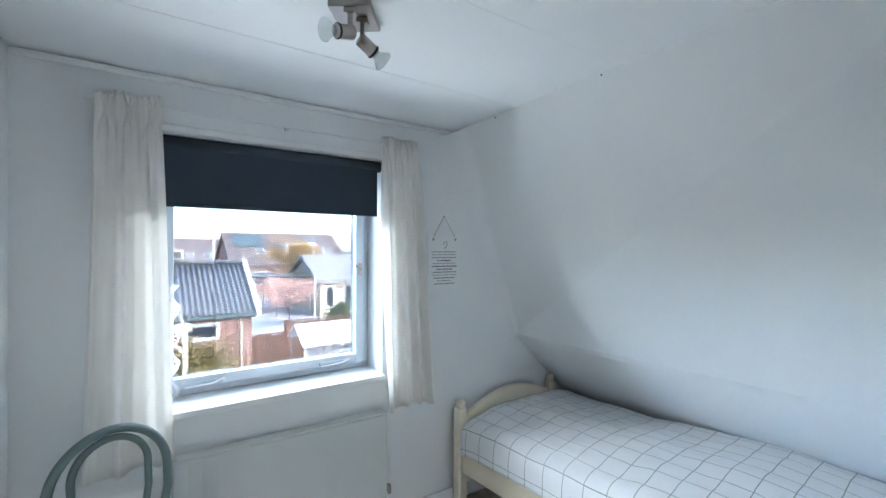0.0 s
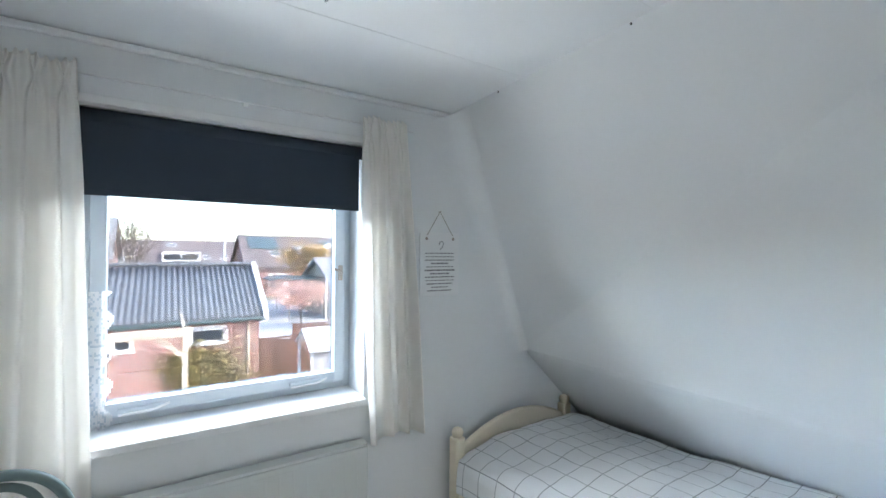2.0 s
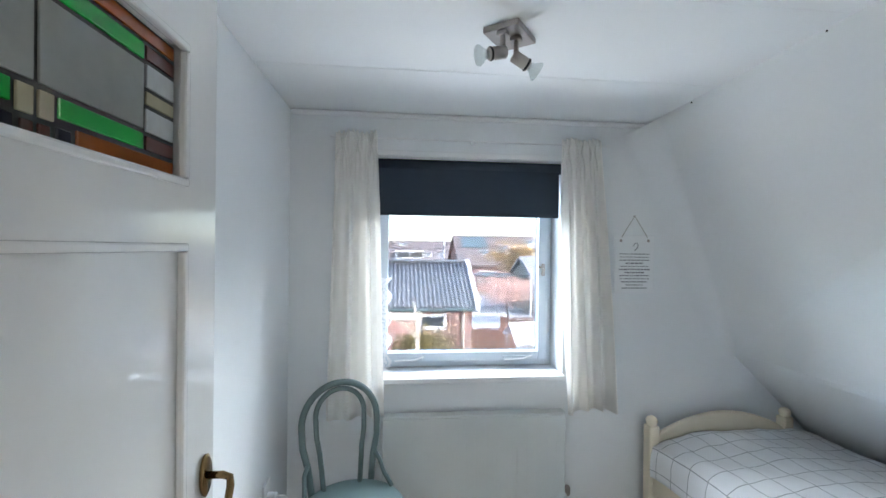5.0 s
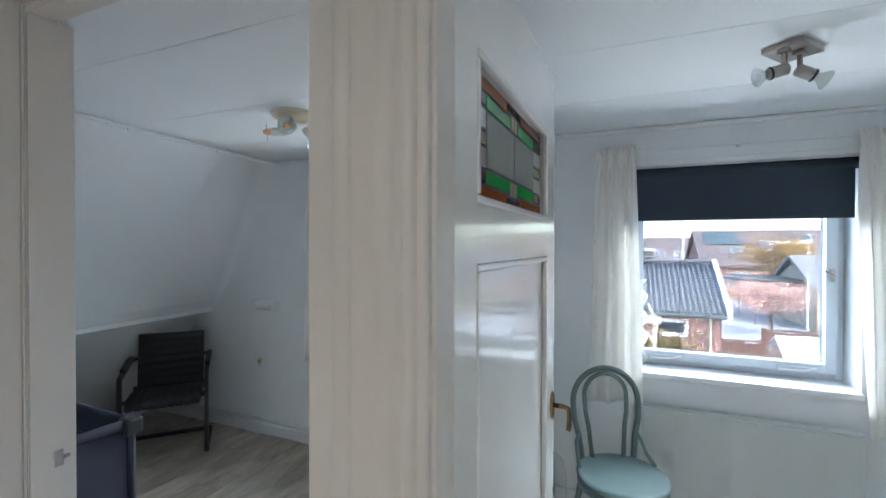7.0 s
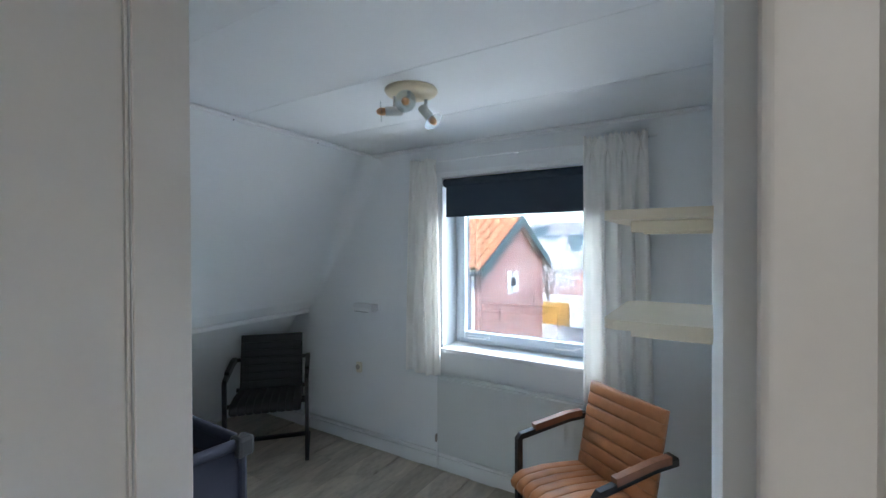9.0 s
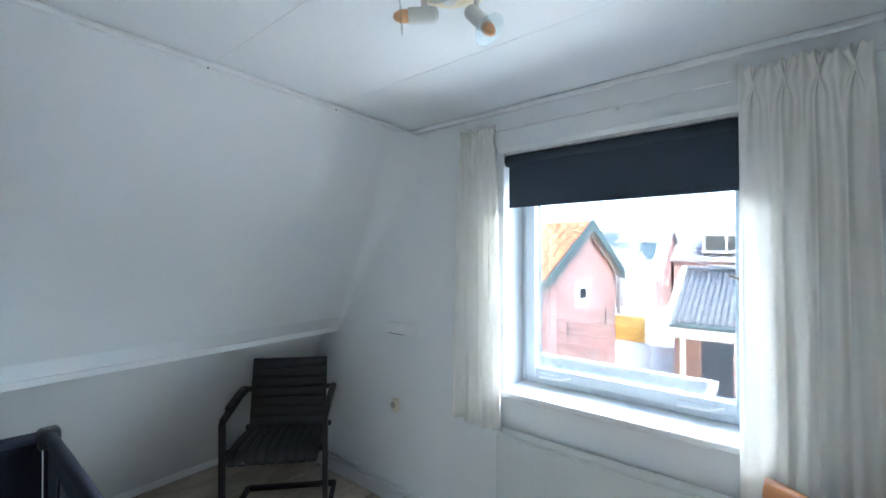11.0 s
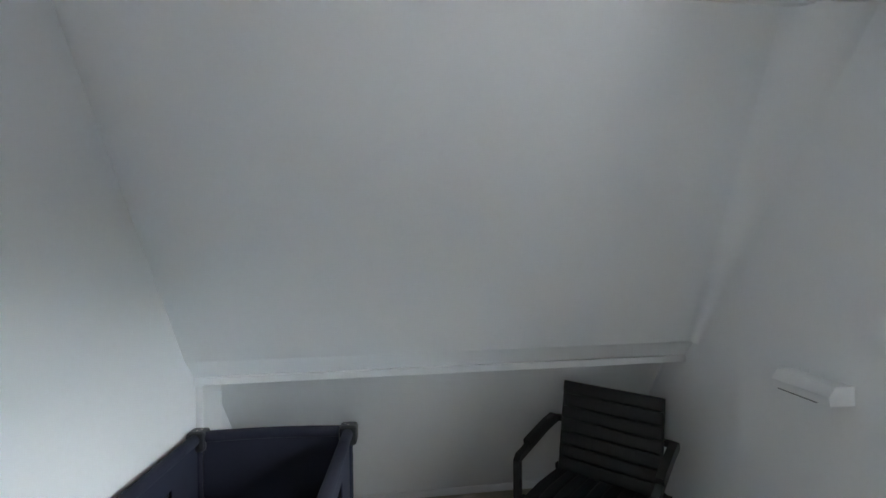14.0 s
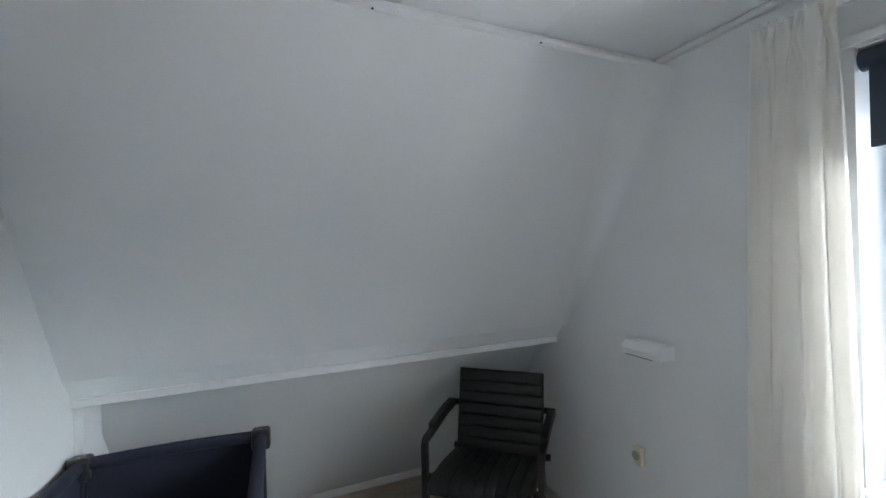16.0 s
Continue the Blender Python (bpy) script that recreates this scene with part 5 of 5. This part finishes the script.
part("edge_pad", L([(1.8, 2.37), (2.15, 2.36), (2.2, 2.44), (1.8, 2.45)], n=30), GREENPAINT, tp)
for k in range(6):
    a = math.pi * k / 3
    part("leg", T([(2.0 * math.cos(a), 2.0 * math.sin(a), 0), (2.0 * math.cos(a), 2.0 * math.sin(a), 2.36)], 0.04, n=8), CHROME, tp)


def house(label, x0, x1, y0, y1, eave, ridge, roof_mat, along_x=True, skylights=(), dormers=(), windows=(), solar=None, wall_mat=None):
    """A far house: walls, roof, and its openings as parts."""
    h = thing("house", label, "house")
    wm = wall_mat or BRICK
    yr, xr = (y0 + y1) / 2, (x0 + x1) / 2
    o = 0.3
    if along_x:
        outline = [(y0, GZ), (y0, eave), (yr, ridge - 0.25), (y1, eave), (y1, GZ)]
        part("wall", prism([(x0, y, z) for y, z in outline], [(x1, y, z) for y, z in outline]), wm, h)
    else:
        part("wall", B(x0, x1, y0, y1, GZ, eave), wm, h)
    if along_x:
        part("roof", prism([(x0 - o, y0 - o, eave), (x0 - o, yr, ridge), (x0 - o, y1 + o, eave), (x0 - o, y1 + o, eave - 0.2), (x0 - o, yr, ridge - 0.2), (x0 - o, y0 - o, eave - 0.2)],
                           [(x1 + o, y0 - o, eave), (x1 + o, yr, ridge), (x1 + o, y1 + o, eave), (x1 + o, y1 + o, eave - 0.2), (x1 + o, yr, ridge - 0.2), (x1 + o, y0 - o, eave - 0.2)]), roof_mat, h)
        rise = (ridge - eave) / (yr - y0 + o)
        ang = math.degrees(math.atan(rise))

        def on_roof(x, f):
            y = y0 - o + (yr - y0 + o) * f
            return pose(x, y, eave + (ridge - eave) * f + 0.03, ang, 0, 0)
        for x, f, w, l in skylights:
            sk = part("skylight", B(-w / 2, w / 2, -l / 2, l / 2, -0.05, 0.04, m=on_roof(x, f)), OUTWHITE, h)
            part("pane", B(-w / 2 + 0.1, w / 2 - 0.1, -l / 2 + 0.1, l / 2 - 0.1, 0.041, 0.06, m=on_roof(x, f)), SOLAR, sk)
        if solar:
            x, f, w, l = solar
            part("solar_panel", B(-w / 2, w / 2, -l / 2, l / 2, 0.03, 0.1, m=on_roof(x, f)), SOLAR, h, "blue-green solar panels")
        for x, w, z0, z1 in dormers:
            dm = part("dormer", B(x - w / 2, x + w / 2, y0 - 0.2, yr - 0.3, z0, z1), OUTWHITE, h)
            part("pane", B(x - w / 2 + 0.2, x - 0.08, y0 - 0.23, y0 - 0.201, z0 + 0.2, z1 - 0.25), DARKGLASS, dm)
            part("pane", B(x + 0.08, x + w / 2 - 0.2, y0 - 0.23, y0 - 0.201, z0 + 0.2, z1 - 0.25), DARKGLASS, dm)
    else:
        part("roof", prism([(x0 - o, y0 - o, eave), (xr, y0 - o, ridge), (x1 + o, y0 - o, eave)], [(x0 - o, y1 + o, eave), (xr, y1 + o, ridge), (x1 + o, y1 + o, eave)]), roof_mat, h)
    for x, z, w, l in windows:
        wn_ = part("window", B(x - w / 2, x + w / 2, y0 - 0.06, y0 - 0.001, z - l / 2, z + l / 2), OUTWHITE, h)
        part("pane", B(x - w / 2 + 0.1, x + w / 2 - 0.1, y0 - 0.08, y0 - 0.061, z - l / 2 + 0.1, z + l / 2 - 0.1), DARKGLASS, wn_)
    return h


house("row of terraced houses with brown tiled roofs and dormers", -9, 7.2, 52, 60, -0.4, 2.4, DARKROOF, skylights=[(-2.5, 0.45, 0.7, 0.9), (1.0, 0.8, 0.9, 0.6), (4.2, 0.35, 0.7, 0.9), (5.8, 0.35, 0.7, 0.9)], dormers=[(1.8, 3.4, 0.2, 1.2), (-4.5, 3.4, 0.2, 1.2)], windows=[(0, -1.4, 1.2, 1.2), (4, -1.4, 1.2, 1.2)])
house("terraced houses with dark roofs, skylights and solar panels", 6.6, 17, 42, 52, -0.1, 2.9, DARKROOF, skylights=[(9.2, 0.4, 0.8, 1.1), (10.8, 0.4, 0.8, 1.1), (14.5, 0.75, 1.0, 1.0), (15.6, 0.4, 0.8, 1.1)], solar=(8.4, 0.72, 2.6, 2.2), dormers=[(12.4, 2.6, 0.4, 1.9)], windows=[(9, -1.3, 1.4, 1.2), (14, -1.3, 1.4, 1.2)])
house("low pale house with a grey pyramid-like roof", 8.9, 15, 26, 32, -0.45, 1.0, PALEROOF, windows=[(9.5, -1.5, 0.6, 1.3), (11.0, -1.5, 1.2, 1.4), (13, -1.5, 1.2, 1.4)], wall_mat=PALEWOOD)
house("dark roofed houses with roof windows and solar panels", -14.5, -8.9, 36, 44, -0.4, 3.6, PALEROOF, skylights=[(-12.2, 0.5, 1.6, 2.4), (-10.2, 0.5, 1.6, 2.4)], solar=(-13.6, 0.75, 1.4, 1.6), windows=[(-10.5, -1.2, 1.4, 0.9)])
house("grey-brown house with wide upper windows", -8.7, -3.0, 40, 47, 1.0, 3.9, PALEROOF, dormers=[(-5.0, 3.2, 1.5, 3.1)], windows=[(-5, 0.2, 2.6, 0.8)])

# brick house with an orange tiled roof, its gable turned to the yard
gb = thing("gable_house", "red brick outbuilding with an orange clay tile roof", "house")
HX0, HX1, HY0, HY1, HE, HR = -9.4, -4.81, 9.35, 13.74, 0.99, 2.19
HYR = (HY0 + HY1) / 2
part("wall", prism([(HX0, HY0, GZ), (HX0, HY0, HE), (HX0, HYR, HR - 0.08), (HX0, HY1, HE), (HX0, HY1, GZ)], [(HX1, HY0, GZ), (HX1, HY0, HE), (HX1, HYR, HR - 0.08), (HX1, HY1, HE), (HX1, HY1, GZ)]), BRICK, gb)
part("roof_board", prism([(HX0, HY0 - 0.25, HE - 0.10), (HX0, HYR, HR), (HX0, HY1 + 0.25, HE - 0.10), (HX0, HY1 + 0.25, HE - 0.16), (HX0, HYR, HR - 0.07), (HX0, HY0 - 0.25, HE - 0.16)],
                         [(HX1 + 0.15, HY0 - 0.25, HE - 0.10), (HX1 + 0.15, HYR, HR), (HX1 + 0.15, HY1 + 0.25, HE - 0.10), (HX1 + 0.15, HY1 + 0.25, HE - 0.16), (HX1 + 0.15, HYR, HR - 0.07), (HX1 + 0.15, HY0 - 0.25, HE - 0.16)]), PALEWOOD, gb)
for yb, s in ((HY0 - 0.28, -1), (HY1 + 0.28, 1)):
    part("bargeboard", prism([(HX1 + 0.151, yb, HE - 0.24), (HX1 + 0.151, yb, HE - 0.02), (HX1 + 0.151, HYR, HR + 0.14), (HX1 + 0.151, HYR, HR - 0.12)],
                             [(HX1 + 0.21, yb, HE - 0.24), (HX1 + 0.21, yb, HE - 0.02), (HX1 + 0.21, HYR, HR + 0.14), (HX1 + 0.21, HYR, HR - 0.12)]), GREENPAINT, gb, "dark green bargeboard")
part("gutter", T([(HX0, HY0 - 0.32, HE - 0.14), (HX1 + 0.2, HY0 - 0.32, HE - 0.14)], 0.06, n=10), GREENPAINT, gb)
part("downpipe", T([(HX1 - 0.2, HY0 - 0.06, HE - 0.15), (HX1 - 0.2, HY0 - 0.06, GZ)], 0.045, n=10), OUTWHITE, gb)
gwn = part("window", B(HX1 + 0.001, HX1 + 0.04, 10.85, 11.6, 0.19, 0.79, bev=0.006), OUTWHITE, gb, "small white framed square window")
part("pane", B(HX1 + 0.0405, HX1 + 0.05, 11.07, 11.38, 0.38, 0.61), DARKGLASS, gwn)
for y, z in ((10.4, -0.3), (12.9, -0.25)):
    part("wall_anchor", B(HX1 + 0.001, HX1 + 0.03, y - 0.03, y + 0.03, z - 0.2, z + 0.2, bev=0.008), BLACKSTEEL, gb)
TM = bpy.data.meshes.new("tile")
bm = bmesh.new()
prof = [(i / 6, 0.045 * math.sin(2 * math.pi * i / 6 + 0.6)) for i in range(7)]
lo_ = [[bm.verts.new((0.25 * u, v * 0.36, h + (1 - v) * 0.045)) for u, h in prof] for v in (0, 1)]
hi_ = [[bm.verts.new((0.25 * u, v * 0.36, h - 0.02 + (1 - v) * 0.045)) for u, h in prof] for v in (0, 1)]
for g in (lo_, hi_):
    for i in range(6):
        bm.faces.new((g[0][i], g[0][i + 1], g[1][i + 1], g[1][i]))
for i in range(6):
    bm.faces.new((lo_[0][i], lo_[0][i + 1], hi_[0][i + 1], hi_[0][i]))
bmesh.ops.recalc_face_normals(bm, faces=bm.faces[:])
bm.to_mesh(TM)
bm.free()
TM.materials.append(TILE)
slope_len = math.hypot(HYR - HY0 + 0.25, HR - HE + 0.10)
ang = math.degrees(math.atan2(HR - HE + 0.10, HYR - HY0 + 0.25))
rows_n = int(slope_len / 0.31)
tiles_roof = part("tiled_slope", T([(HX0, HYR, HR + 0.05), (HX1 + 0.15, HYR, HR + 0.05)], 0.07, n=10), TILE, gb, "orange clay ridge and tiles")
for r in range(rows_n + 1):
    f = r * 0.31 / slope_len
    for k in range(18):
        if f > 0.97:
            continue
        tob = new("tile", TM)
        tob.parent = tiles_roof
        tob.matrix_basis = pose(HX1 + 0.14 - 0.25 * (k + 1), HY0 - 0.25 + (HYR - HY0 + 0.25) * f, HE - 0.05 + (HR - HE + 0.10) * f, ang, 0, 0)

fr = thing("flat_roof_extension", "low white rimmed flat roofed extension", "extension", pose(-3.0, 6.5, GZ + 0.2))
part("wall", B(-1.6, 1.3, -2.6, 1.8, -0.2, 1.95), OUTWHITE, fr)
part("roof", B(-1.65, 1.35, -2.65, 1.85, 1.951, 2.05, bev=0.01), FLATROOF, fr)
part("rim", B(-1.72, 1.42, 1.851, 1.95, 1.95, 2.08, bev=0.01), OUTWHITE, fr)
part("rim", B(1.351, 1.42, -2.65, 1.85, 1.95, 2.08, bev=0.01), OUTWHITE, fr)
wd = thing("timber_stack", "stack of yellow timber boards against a wall", "timber", pose(-5.5, 17, GZ))
for k in range(12):
    part("board", B(-0.5, 0.6, 0, 0.3, k * 0.16 + 0.002, k * 0.16 + 0.15, bev=0.01), YELLOWWOOD, wd)

# added white wall hides the stack's foot, where the ground is only overexposed
gw_ = thing("stack_screen_wall", "added low white wall in place of overexposed ground", "wall", pose(-5.0, 16.4, GZ + 0.03))
part("wall", B(-1.6, 1.7, 0, 0.2, 0, 1.02, bev=0.01), OUTWHITE, gw_)
part("coping", B(-1.63, 1.73, -0.03, 0.23, 1.0205, 1.07, bev=0.01), PAVING, gw_)

# ---- floor planks ----
PM = bpy.data.meshes.new("plank")
bm = B(-0.0945, 0.0945, -0.6445, 0.6445, -0.0118, 0.0, bev=0.0012)
bm.to_mesh(PM)
bm.free()
PM.materials.append(PLANK)
col = 0
x = -3.7
while x < 3.3:
    y = -1.5 + (col * 0.43) % 1.29 - 0.645
    while y < 2.67:
        a, b = max(y - 0.645, -1.5), min(y + 0.645, WALL_N)
        if b - a > 0.03:
            ob = new("plank", PM)
            ob.parent = floor
            ob.matrix_basis = Matrix.Translation((x, (a + b) / 2, 0)) @ Matrix.Diagonal((1, (b - a) / 1.29, 1, 1))
        y += 1.29
    x += 0.19
    col += 1
